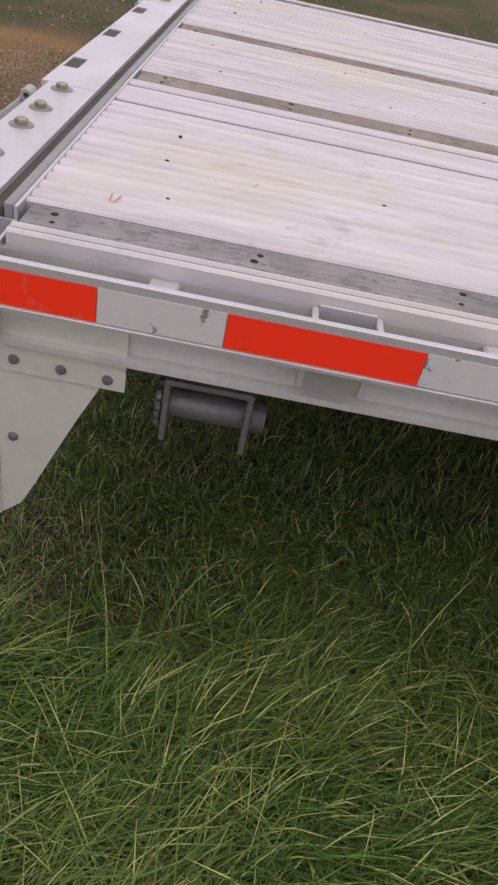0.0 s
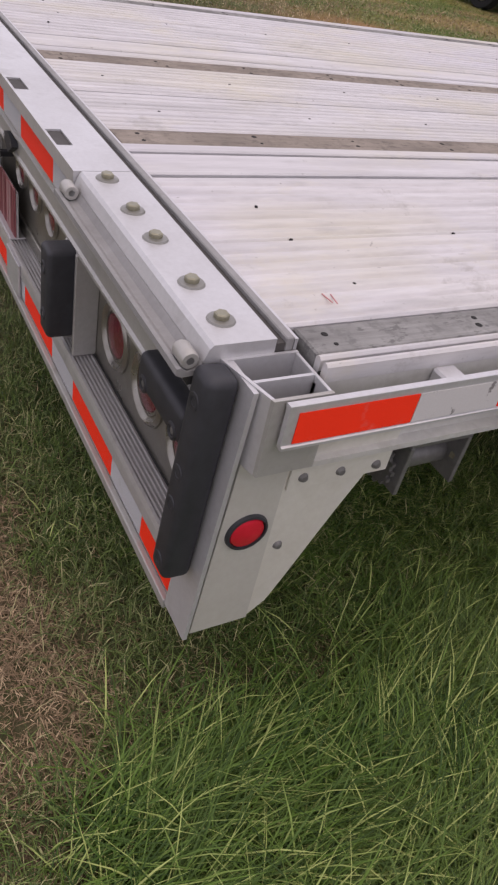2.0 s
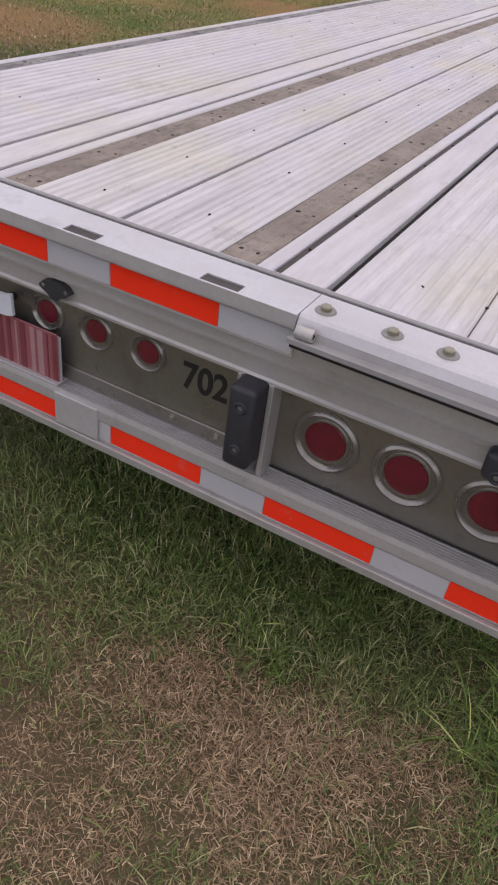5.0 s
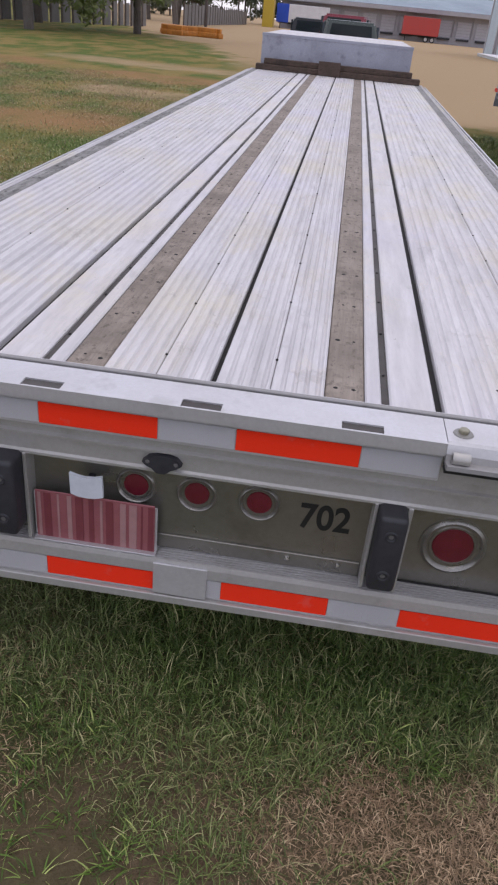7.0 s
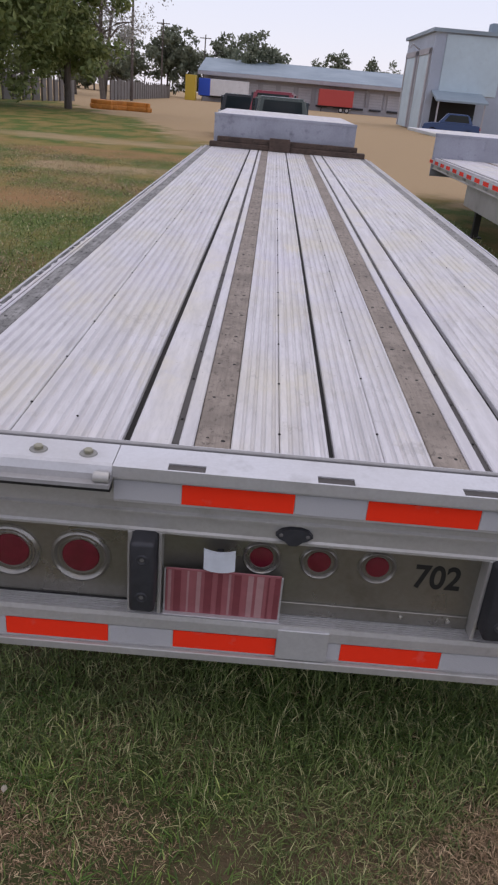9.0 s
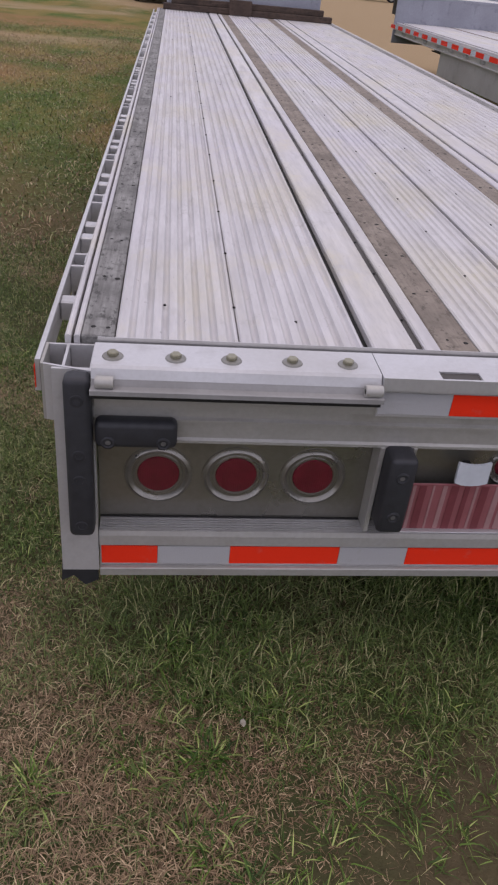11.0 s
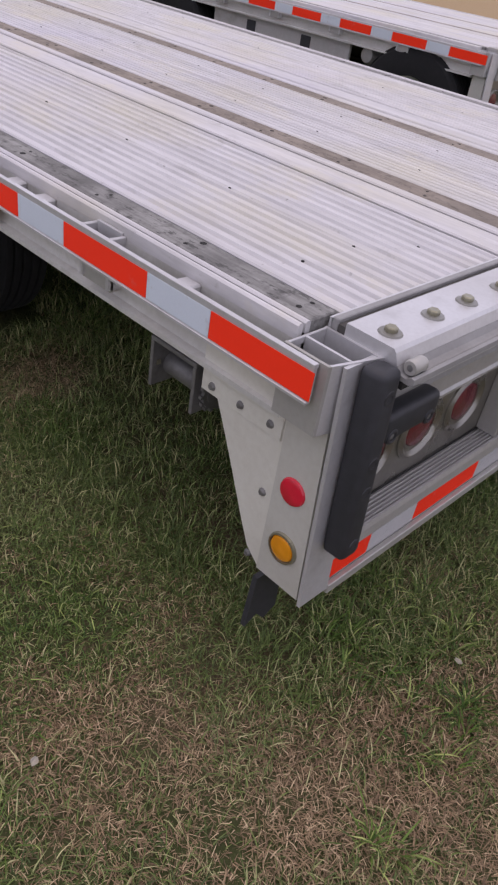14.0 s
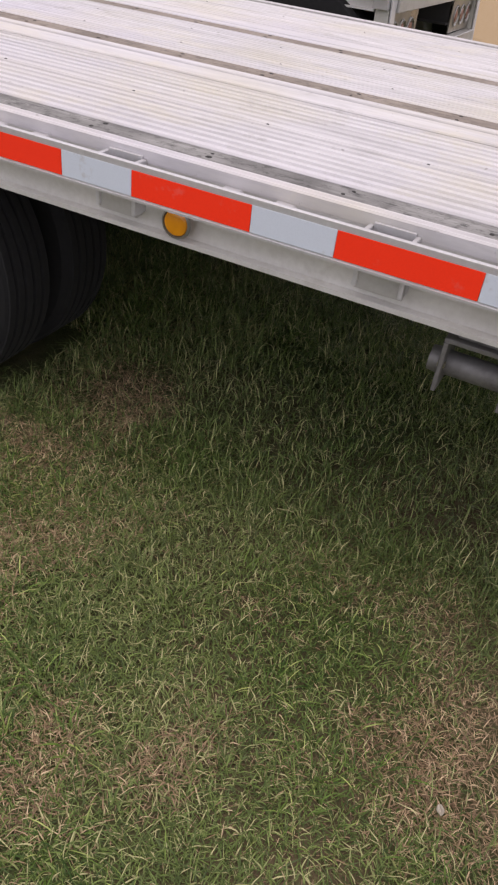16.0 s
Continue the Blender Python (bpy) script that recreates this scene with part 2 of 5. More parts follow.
def boxes(*rows, bevel=0.0):
    bm = bmesh.new()
    for r in rows:
        box(bm, *r, bevel=bevel)
    return bm


def prism(points, axis, a, b, bm=None):
    """A closed outline, drawn out along one axis from a to b. Points are in the two other axes, in order x, y, z."""
    bm = bm or bmesh.new()

    def at(p, c):
        v = list(p)
        v.insert("xyz".index(axis), c)
        return bm.verts.new(v)

    one, two = [at(p, a) for p in points], [at(p, b) for p in points]
    n = len(points)
    bm.faces.new(one), bm.faces.new(two[::-1])
    for i in range(n):
        bm.faces.new((one[i], two[i], two[(i + 1) % n], one[(i + 1) % n]))
    return bm


def lathe(profile, centre, axis="y", seg=24, bm=None, flip=1):
    """Rows of (radius, height) turned round an axis through centre."""
    bm = bm or bmesh.new()
    turn = {"x": Matrix.Rotation(radians(90), 4, "Y"), "y": Matrix.Rotation(radians(90), 4, "X"), "z": Matrix.Identity(4)}[axis]
    m = Matrix.Translation(centre) @ turn
    rings = []
    for r, h in profile:
        if r < 1e-6:
            rings.append([bm.verts.new(m @ Vector((0, 0, h * flip)))])
        else:
            rings.append([bm.verts.new(m @ Vector((r * math.cos(2 * math.pi * i / seg), r * math.sin(2 * math.pi * i / seg), h * flip))) for i in range(seg)])
    for a, b in zip(rings, rings[1:]):
        for i in range(seg):
            j = (i + 1) % seg
            if len(a) == 1:
                bm.faces.new((a[0], b[i], b[j]))
            elif len(b) == 1:
                bm.faces.new((a[i], a[j], b[0]))
            else:
                bm.faces.new((a[i], a[j], b[j], b[i]))
    return bm


def tube(points, radius, bm=None, seg=8):
    """A round bar through the points; radius may be a list."""
    bm = bm or bmesh.new()
    pts = [Vector(p) for p in points]
    rad = radius if isinstance(radius, (list, tuple)) else [radius] * len(pts)
    rings = []
    for i, p in enumerate(pts):
        d = (pts[min(i + 1, len(pts) - 1)] - pts[max(i - 1, 0)]).normalized()
        side = d.orthogonal().normalized()
        up = d.cross(side)
        rings.append([bm.verts.new(p + rad[i] * (math.cos(2 * math.pi * k / seg) * side + math.sin(2 * math.pi * k / seg) * up)) for k in range(seg)])
    for a, b in zip(rings, rings[1:]):
        # the ring of the next point may start at another angle
        off = min(range(seg), key=lambda o: (a[0].co - b[o].co).length)
        for k in range(seg):
            bm.faces.new((a[k], a[(k + 1) % seg], b[(k + 1 + off) % seg], b[(k + off) % seg]))
    bm.faces.new(rings[0]), bm.faces.new(rings[-1][::-1])
    return bm


def hex_bolt(parent, x, y, z, axis="z", r=0.013, flip=1, material=None, washer=True):
    prof = [(0, 0.010), (r * 0.85, 0.010), (r, 0.008), (r, 0.0)]
    ob = part("bolt", lathe(prof, (x, y, z), axis, 6, flip=flip), material or M_ZINC, parent)
    if washer:
        part("washer", lathe([(0, 0.003), (r * 1.7, 0.003), (r * 1.8, 0.0)], (x, y, z), axis, 16, flip=flip), M_CHROME, parent)
    return ob


# ---- the ground ----
# bare earth in the field: middle, half sizes, kind
FIELD_PATCHES = ((-5.8, 5.6, 1.6, 1.3, "rust"), (-4.2, 10.3, 1.6, 1.5, "rust"), (-4.0, 15.6, 2.2, 1.2, "sand"), (-4.4, 19.6, 3.2, 1.8, "rust"), (-5.6, 24.2, 4.6, 1.7, "sand"), (-3.0, 34.0, 1.8, 9.0, "sand"), (-9.5, 21.0, 2.5, 1.5, "rust"), (-3.4, -1.2, 0.8, 0.7, "rust"))


def ground_material():
    n = Nodes("grass_and_dirt_ground")
    pos = n.add("ShaderNodeNewGeometry").outputs["Position"]
    sep = n.add("ShaderNodeSeparateXYZ", Vector=pos)
    x, y = sep.outputs[0], sep.outputs[1]
    big = n.noise(0.16, 5, world_space=True)
    mid = n.noise(0.9, 6, world_space=True)
    fine = n.noise(28.0, 6, world_space=True)
    grit = n.noise(140.0, 3, world_space=True)
    streak = n.noise(1.1, 6, (1.0, 0.45, 1), world_space=True)

    def patch(cx, cy, rx, ry):
        """One in the middle of a ragged oval, falling to nought outside it."""
        u = n.math("DIVIDE", n.math("SUBTRACT", x, cx), rx)
        v = n.math("DIVIDE", n.math("SUBTRACT", y, cy), ry)
        r = n.math("SQRT", n.math("ADD", n.math("MULTIPLY", u, u), n.math("MULTIPLY", v, v)))
        r = n.math("ADD", r, n.math("MULTIPLY", n.math("SUBTRACT", streak, 0.5), 1.6))
        return n.ramp(r, [(0.55, 1.0), (1.0, 0.0)])

    green = n.mix(fine, (0.030, 0.036, 0.013), (0.085, 0.098, 0.036))
    yellow = n.mix(fine, (0.17, 0.12, 0.035), (0.33, 0.25, 0.085))
    dry = n.mix(fine, (0.075, 0.053, 0.031), (0.17, 0.122, 0.074))
    rust = n.mix(fine, (0.23, 0.115, 0.048), (0.40, 0.23, 0.11))
    sand = n.mix(fine, (0.32, 0.215, 0.115), (0.48, 0.35, 0.205))
    col = n.mix(n.ramp(mid, [(0.45, 0.0), (0.64, 1.0)]), green, dry)
    # greener and yellower cover from the trailer's middle on
    far = n.ramp(n.math("DIVIDE", y, 60.0), [(0.05, 0.0), (0.12, 1.0)])
    meadow = n.mix(n.ramp(streak, [(0.42, 0.0), (0.6, 1.0)]), n.mix(fine, (0.05, 0.085, 0.014), (0.13, 0.175, 0.035)), yellow)
    col = n.mix(far, col, meadow)
    for cx, cy, rx, ry, earth in FIELD_PATCHES:
        col = n.mix(n.math("MULTIPLY", patch(cx, cy, rx, ry), n.ramp(mid, [(0.3, 0.95), (0.7, 0.45)])), col, {"rust": rust, "sand": sand}[earth])
    # the sandy yard beyond the trailers
    reach = n.math("ADD", n.math("MULTIPLY", y, 0.05), n.math("MULTIPLY", x, 0.12))
    reach = n.math("ADD", reach, n.math("MULTIPLY", big, 1.1))
    reach = n.math("ADD", reach, n.math("MULTIPLY", mid, 0.5))
    col = n.mix(n.ramp(n.math("MULTIPLY", reach, 0.5), [(0.93, 0.0), (1.0, 1.0)]), col, sand)
    col = n.mix(n.ramp(grit, [(0.55, 0.0), (0.8, 0.4)]), col, (0.07, 0.05, 0.03))
    n.bump(n.math("ADD", fine, n.math("MULTIPLY", grit, 0.4)), 0.8, 0.02)
    return n.done(col, 0.95, 0.0, 0.2)


def fall(y):
    """How far the land lies below the trailers' level: it falls away gently towards the yard."""
    return 0.010 * max(0.0, y - 6.0)


def ground_height(x, y):
    return -fall(y) + 0.018 * (noise.noise(Vector((x * 0.9, y * 0.9, 3.0)))) + 0.006 * noise.noise(Vector((x * 5, y * 5, 1.0)))


def build_ground():
    """One sheet: a fine patch round the trailer's rear, widening to the horizon."""
    axis = []
    steps = [(-900, 1), (-300, 1), (-120, 2), (-60, 4), (-30, 6), (-14, 8), (-5, 40), (6, 8), (14, 8), (30, 6), (60, 4), (120, 2), (300, 1), (900, 1)]
    for (a, _), (b, k) in zip(steps, steps[1:]):
        axis += [a + (b - a) * i / max(k, 1) for i in range(max(k, 1))]
    axis.append(900)
    bm = bmesh.new()
    grid = [[bm.verts.new((x, y + 1.0, ground_height(x, y + 1.0) if abs(x) < 30 and abs(y) < 30 else -fall(y + 1.0))) for x in axis] for y in axis]
    for r0, r1 in zip(grid, grid[1:]):
        for i in range(len(axis) - 1):
            bm.faces.new((r0[i], r0[i + 1], r1[i + 1], r1[i]))
    ob = part("ground", bm, ground_material(), None, smooth=True)
    return tagged(ob, "uneven ground of patchy green grass, dry straw and sandy dirt", "ground", "", "structure")


build_ground()


# ---- the trailer ----
DECK_Z, RAIL_Z, HALF = 0.925, 0.905, 1.295
MID = 0.0  # the deck's middle seam


def plank_profile(x0, x1, ribs, depth, thick=0.03, lip=0.004):
    """Upper line with rounded ribs, closed below."""
    top = [(x0, DECK_Z - lip), (x0 + 0.004, DECK_Z)]
    if ribs:
        w = (x1 - x0 - 0.016) / ribs
        for i in range(ribs):
            a = x0 + 0.008 + i * w
            top += [(a + u * w, DECK_Z - depth * v) for u, v in ((0.38, 0.0), (0.48, 0.08), (0.55, 0.4), (0.62, 0.85), (0.70, 1.0), (0.80, 1.0), (0.88, 0.8), (0.94, 0.35), (0.99, 0.05))]
    top += [(x1 - 0.004, DECK_Z), (x1, DECK_Z - lip)]
    return top + [(x1, DECK_Z - thick), (x0, DECK_Z - thick)]


def build_deck(trailer, y0, y1, fine=True):
    """Lengthwise aluminium planks with wooden nailer strips between them."""
    half = [("plank", 0.008, 0.138, 4), ("plank", 0.140, 0.268, 4), ("nailer", 0.270, 0.364, 0), ("plank", 0.366, 0.405, 0), ("plank", 0.425, 0.533, 0),
            ("plank", 0.555, 0.846, 7), ("plank", 0.849, 1.128, 7), ("nailer", 1.131, 1.205, 0), ("plank", 1.207, 1.220, 0), ("plank", 1.227, 1.240, 0)]
    for side in (-1, 1):
        for kind, a, b, ribs in half:
            x0, x1 = sorted((MID + side * a, MID + side * b))
            if b > 1.2:
                x0, x1 = sorted((side * a, side * b))
            ya = y0 + 0.0075 if b > 1.2 else y0
            if kind == "plank":
                part("deck_plank", prism(plank_profile(x0, x1, ribs if fine else 0, 0.007 if b < 0.3 else 0.007 if side > 0 else 0.0105), "y", ya, y1), M_DECK, trailer, "ribbed oxidised aluminium plank" if ribs else "smooth aluminium deck strip", smooth=True)
            else:
                bm = boxes((x0, x1, ya + 0.004, y1, DECK_Z - 0.035, DECK_Z - 0.003), bevel=0.003)
                strip = part("nailer_strip", bm, M_NAILER if b < 1 else M_NAILER2, trailer, "weathered grey wooden nailer strip with holes")
                if fine:
                    bm, rnd = bmesh.new(), random.Random(int(a * 1000) + side)
                    y = y0 + 0.06
                    while y < min(y1, y0 + 6):
                        for fx in (0.28, 0.72):
                            r = rnd.uniform(0.004, 0.0085)
                            lathe([(0, 0.001), (r * 0.8, 0.001), (r, 0.0)], (x0 + (x1 - x0) * fx + rnd.uniform(-0.006, 0.006), y + rnd.uniform(-0.012, 0.012), DECK_Z - 0.003), "z", 7, bm)
                        y += 0.305
                    tagged(part("nail_hole_row", bm, M_DARK, strip), kind="stuff")
        # dark floor of the open slots; near-black paints the shade of the deep ones
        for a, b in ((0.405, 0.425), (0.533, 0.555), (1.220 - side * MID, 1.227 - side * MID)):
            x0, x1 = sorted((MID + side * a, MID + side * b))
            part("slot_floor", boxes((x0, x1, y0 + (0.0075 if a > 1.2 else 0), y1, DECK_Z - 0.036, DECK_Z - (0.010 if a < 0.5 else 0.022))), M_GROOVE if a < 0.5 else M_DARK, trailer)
        if fine:
            bm, rnd = bmesh.new(), random.Random(5 + side)
            for line, step in ((0.139, 0.42), (0.415, 0.30), (0.8475, 0.42), (1.02, 2.9), (0.70, 3.4)):
                y = y0 + 0.10 + rnd.uniform(0, 0.1)
                while y < min(y1, y0 + 9):
                    z = DECK_Z - (0.0075 if abs(line - 0.415) < 0.01 else 0.0005)
                    lathe([(0, 0.0012), (0.0034, 0.001), (0.0042, -0.002)], (MID + side * line, y, z), "z", 7, bm)
                    y += step * rnd.uniform(0.9, 1.1)
            tagged(part("screw_row", bm, M_DARK, trailer, "row of dark screw heads along the seams"), kind="stuff")
    # the middle seam's shade, painted near-black the same way
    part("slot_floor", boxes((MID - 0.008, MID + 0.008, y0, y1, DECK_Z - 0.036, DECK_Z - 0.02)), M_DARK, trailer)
    for i in range(int((y1 - 0.5) / 0.61)):
        y = y0 + 0.25 + 0.61 * i
        part("cross_member", boxes((-1.22, 1.22, y, y + 0.05, DECK_Z - 0.065, DECK_Z - 0.037)), M_FRAME, trailer)


def tape_row(parent, spans, box_of, white=None):
    for a, b, red in spans:
        part("reflective_tape", boxes(box_of(a, b), bevel=0.0006), M_RED if red else white or M_WHITE, parent, "red reflective tape" if red else "scuffed silver-white reflective tape")


def side_rail(trailer, s, y1, first, pockets):
    """Side beam, rub rail held off it by spacers and stake pockets, and tape on the rail's face."""
    out = lambda v: s * v
    def bx(a, b, *rest):
        lo, hi = sorted((out(a), out(b)))
        return (lo, hi, *rest)
    beam = [(1.226, 0.748), (1.262, 0.748), (1.262, 0.759), (1.240, 0.760), (1.240, 0.812), (1.250, 0.814), (1.250, 0.828), (1.240, 0.830), (1.240, DECK_Z - 0.0303), (1.226, DECK_Z - 0.0303)]
    part("side_beam", prism([(out(x), z) for x, z in beam], "y", 0.2, y1), M_BEAM, trailer, "pale grey aluminium side beam")
    lip = [(1.284, 0.829), (1.297, 0.829), (1.297, 0.834), (1.2935, 0.836), (1.2935, RAIL_Z), (1.2925, RAIL_Z + 0.001), (1.2825, RAIL_Z + 0.001), (1.2815, RAIL_Z), (1.2815, RAIL_Z - 0.006), (1.284, RAIL_Z - 0.007)]
    rail = part("rub_rail", prism([(out(x), z) for x, z in lip], "y", 0.125, y1), M_BRIGHT, trailer, "scuffed aluminium rub rail")
    spans, a = [], 0.0
    (r0, r1), period, red_len = first, 0.466, 0.284
    spans.append((r0, r1, True))
    y = r1
    while y < y1 - 0.3:
        spans.append((y + 0.001, y + period - red_len, False))
        spans.append((y + period - red_len + 0.001, y + period, True))
        y += period
    tape_row(rail, spans, lambda a, b: bx(1.2937, 1.2955, a, b, 0.838, 0.893), M_TORN if s > 0 else None)
    y = pockets
    while y < y1 - 0.3:
        for yy in (y, y + 0.094):
            part("stake_pocket_plate", boxes(bx(1.2405, 1.2838, yy, yy + 0.010, 0.79, RAIL_Z - 0.002), bevel=0.0015), M_BRIGHT, trailer)
        part("stake_pocket", boxes(bx(1.2685, 1.277, y, y + 0.1, 0.785, 0.828), bx(1.2505, 1.268, y + 0.002, y + 0.007, 0.785, 0.828), bx(1.2505, 1.268, y + 0.094, y + 0.099, 0.785, 0.828), bevel=0.001), M_FRAME, trailer)
        part("stake_pocket_back", boxes(bx(1.2405, 1.2475, y + 0.0102, y + 0.0938, 0.79, RAIL_Z + 0.004), bevel=0.001), M_BRIGHT, trailer)
        for yy in (y - 0.235, y + 0.255):
            if yy > 0.22:
                part("spacer_block", boxes(bx(1.2405, 1.2838, yy, yy + 0.045, 0.845, RAIL_Z - 0.008), bevel=0.004), M_BRIGHT, trailer, "pale spacer block")
        y += 0.61


def ring_lamp(trailer, x, z, r_out, r_lens, y=0.118, lens=None):
    dish = [(r_out * 1.06, -0.001), (r_out, 0.006), (r_out * 0.93, 0.009), (r_out * 0.87, 0.006), (r_lens * 1.16, -0.004), (r_lens * 1.06, 0.002), (r_lens * 0.99, 0.002), (r_lens * 0.99, -0.006)]
    lamp = part("tail_lamp", lathe(dish, (x, y, z), "y", 40), M_RING, trailer, "round red tail lamp in a pressed steel ring", smooth=True)
    part("lamp_lens", lathe([(0, 0.006), (r_lens * 0.5, 0.005), (r_lens * 0.9, 0.002), (r_lens * 0.985, -0.004)], (x, y, z), "y", 32), lens or M_LENS, lamp, smooth=True)
    part("lamp_gasket", lathe([(r_out * 1.07, -0.002), (r_out * 1.06, 0.003), (r_out * 1.0, 0.0035)], (x, y, z), "y", 40), M_STAIN, lamp)


def side_lamp(trailer, s, x, y, z, r, lens, grommet=True, ring=None):
    lamp = part("marker_lamp", lathe([(0, 0.010), (r * 0.55, 0.009), (r * 0.92, 0.005), (r, 0.0)], (s * x, y, z), "x", 32, flip=s), lens, trailer, "amber marker lamp" if lens is M_AMBER else "red marker lamp", smooth=True)
    if grommet:
        part("grommet", lathe([(r * 0.99, 0.0), (r * 1.02, 0.007), (r * 1.14, 0.006), (r * 1.2, 0.0)], (s * x, y, z), "x", 32, flip=s), ring or M_RUBBER, lamp, "dull metal rim" if ring else "black rubber grommet", smooth=True)


def rubber_block(trailer, x0, x1, y0, y1, z0, z1, holes, bev=0.012):
    bm = bmesh.new()
    box(bm, x0, x1, y0, y1, z0, z1, bev, 3)
    ob = part("bumper_block", bm, M_RUBBER, trailer, "black rubber dock bumper", smooth=True)
    for hx, hz in holes:
        part("bolt_hole", lathe([(0.008, -0.004), (0.0085, 0.0015), (0.012, 0.003), (0.0155, 0.0015), (0.017, -0.002)], (hx, y0, hz), "y", 18), M_RUBBER, ob, smooth=True)
        part("bolt", lathe([(0, 0.0008), (0.006, 0.0008), (0.0078, -0.002)], (hx, y0, hz), "y", 6), M_WINCH, ob)
    return ob


def wheel(trailer, x, y, z, r, s, width=0.26):
    """Tyre with shoulders and a dished rim; s: the side that faces out."""
    w = width / 2
    prof = [(r * 0.56, -w * 0.9), (r * 0.75, -w), (r * 0.93, -w * 0.92), (r * 0.99, -w * 0.72)]
    for k in range(5):
        c = -w * 0.62 + k * w * 0.31
        prof += [(r, c - w * 0.1), (r, c + w * 0.1), (r * 0.975, c + w * 0.12), (r * 0.975, c + w * 0.19)]
    prof += [(r * 0.99, w * 0.72), (r * 0.93, w * 0.92), (r * 0.75, w), (r * 0.56, w * 0.9)]
    hub = part("wheel", lathe([(0, 0.02), (r * 0.12, 0.02), (r * 0.17, -0.01), (r * 0.30, -0.02), (r * 0.36, -0.06), (r * 0.50, -0.03), (r * 0.54, w * 0.8), (r * 0.58, w * 0.86), (r * 0.58, -w * 0.8)], (x, y, z), "x", 36, flip=s), M_RIM, trailer, "dusty white steel wheel", smooth=True)
    part("tyre", lathe(prof, (x, y, z), "x", 48, flip=s), M_TYRE, hub, "black worn tyre", smooth=True)
    return hub


def corner_post(trailer, s, bumper=True):
    """Rear corner: hollow double tube, side plate, gusset and long rubber bumper."""
    def bx(a, b, *rest):
        lo, hi = sorted((s * a, s * b))
        return (lo, hi, *rest)
    # open two-celled tube seen from above; its front wall runs slantwise
    z0, z1 = 0.768, 0.907
    f = lambda x: 0.078 + (x - 1.170) * 0.26
    walls = [prism([(s * 1.168, f(1.168)), (s * 1.174, f(1.174)), (s * 1.174, 0.206), (s * 1.168, 0.206)], "z", z0, z1)]
    post = part("corner_post", walls[0], M_BRIGHT, trailer, "open hollow aluminium corner post")
    part("tube_divider", prism([(s * 1.227, f(1.227) + 0.0065), (s * 1.233, f(1.233) + 0.0065), (s * 1.233, 0.1995), (s * 1.227, 0.1995)], "z", z0, z1), M_BRIGHT, post)
    part("tube_side", prism([(s * 1.273, f(1.273)), (s * 1.2795, f(1.2795)), (s * 1.2795, 0.206), (s * 1.273, 0.206)], "z", z0, z1), M_FRAME, post)
    part("tube_front", prism([(s * 1.174, f(1.174)), (s * 1.273, f(1.273)), (s * 1.273, f(1.273) + 0.006), (s * 1.174, f(1.174) + 0.006)], "z", z0, z1), M_BRIGHT, post)
    part("tube_back", boxes(bx(1.174, 1.273, 0.2, 0.2055, z0, z1), bevel=0.001), M_BRIGHT, post)
    part("tube_floor", boxes(bx(1.174, 1.273, 0.106, 0.1995, z0 + 0.002, z0 + 0.03)), M_FRAME, post)
    part("post_plate", prism([(0.074, 0.362), (0.19, 0.362), (0.19, z0 - 0.001), (0.098, z0 - 0.001)], "x", s * 1.17, s * 1.247), M_POST2, post, "beige-grey post side plate")
    lean = lambda z: 0.066 + (z - 0.36) * 0.052
    part("post_flange", prism([(lean(0.358) - 0.008, 0.358), (lean(0.358), 0.358), (lean(0.905) + 0.002, 0.905), (lean(0.905) - 0.006, 0.905)], "x", s * 1.166, s * 1.254), M_BRIGHT, post, "slanting aluminium flange")
    if not bumper:
        return
    # the long bumper leans with the flange
    bm = bmesh.new()
    lo, hi = sorted((s * 1.169, s * 1.226))
    box(bm, lo, hi, -0.054, -0.0005, 0.042, 0.450, 0.014, 3)
    bmesh.ops.transform(bm, matrix=Matrix.Translation((0, lean(0.458) - 0.008, 0.458)) @ Matrix.Rotation(-math.atan(0.052), 4, "X"), verts=bm.verts)
    ob = part("bumper_block", bm, M_RUBBER, trailer, "tall black rubber corner bumper", smooth=True)
    for z in (0.535, 0.66, 0.725, 0.86):
        y = lean(z) - 0.008 - 0.054
        part("bolt_hole", lathe([(0.006, -0.004), (0.0075, 0.0012), (0.011, 0.002), (0.0145, 0.001), (0.016, -0.003)], (s * 1.197, y, z), "y", 18), M_RUBBER, ob, smooth=True)
        part("bolt", lathe([(0, -0.001), (0.005, -0.001), (0.006, -0.003)], (s * 1.197, y, z), "y", 6), M_WINCH, ob)
    g = [(0.192, 0.80), (0.396, 0.797), (0.396, 0.690), (0.358, 0.688), (0.322, 0.612), (0.290, 0.540), (0.252, 0.452), (0.225, 0.395), (0.190, 0.363)]
    k = 1.0 if s > 0 else 1.09
    g = [(0.192 + (y - 0.192) * k, z) for y, z in g]
    gus = part("gusset_plate", prism(g, "x", s * 1.232, s * 1.244), M_POST, trailer, "beige-grey riveted gusset plate")
    part("gusset_cleat", boxes(bx(1.2445, 1.249, 0.196, 0.192 + 0.206 * k, 0.69, 0.80), bevel=0.001), M_POST, gus)
    for y, z in ((0.222, 0.714), (0.296, 0.711), (0.370, 0.709)):
        part("rivet", lathe([(0, 0.007), (0.006, 0.006), (0.0095, 0.0)], (s * 1.249, 0.192 + (y - 0.192) * k, z), "x", 10, flip=s), M_WINCH, gus)
    for y, z in ((0.215, 0.552), (0.222, 0.378)) if s < 0 else ((0.215, 0.552),):
        part("rivet", lathe([(0, 0.007), (0.006, 0.006), (0.0095, 0.0)], (s * 1.244, y, z), "x", 10, flip=s), M_WINCH, gus)


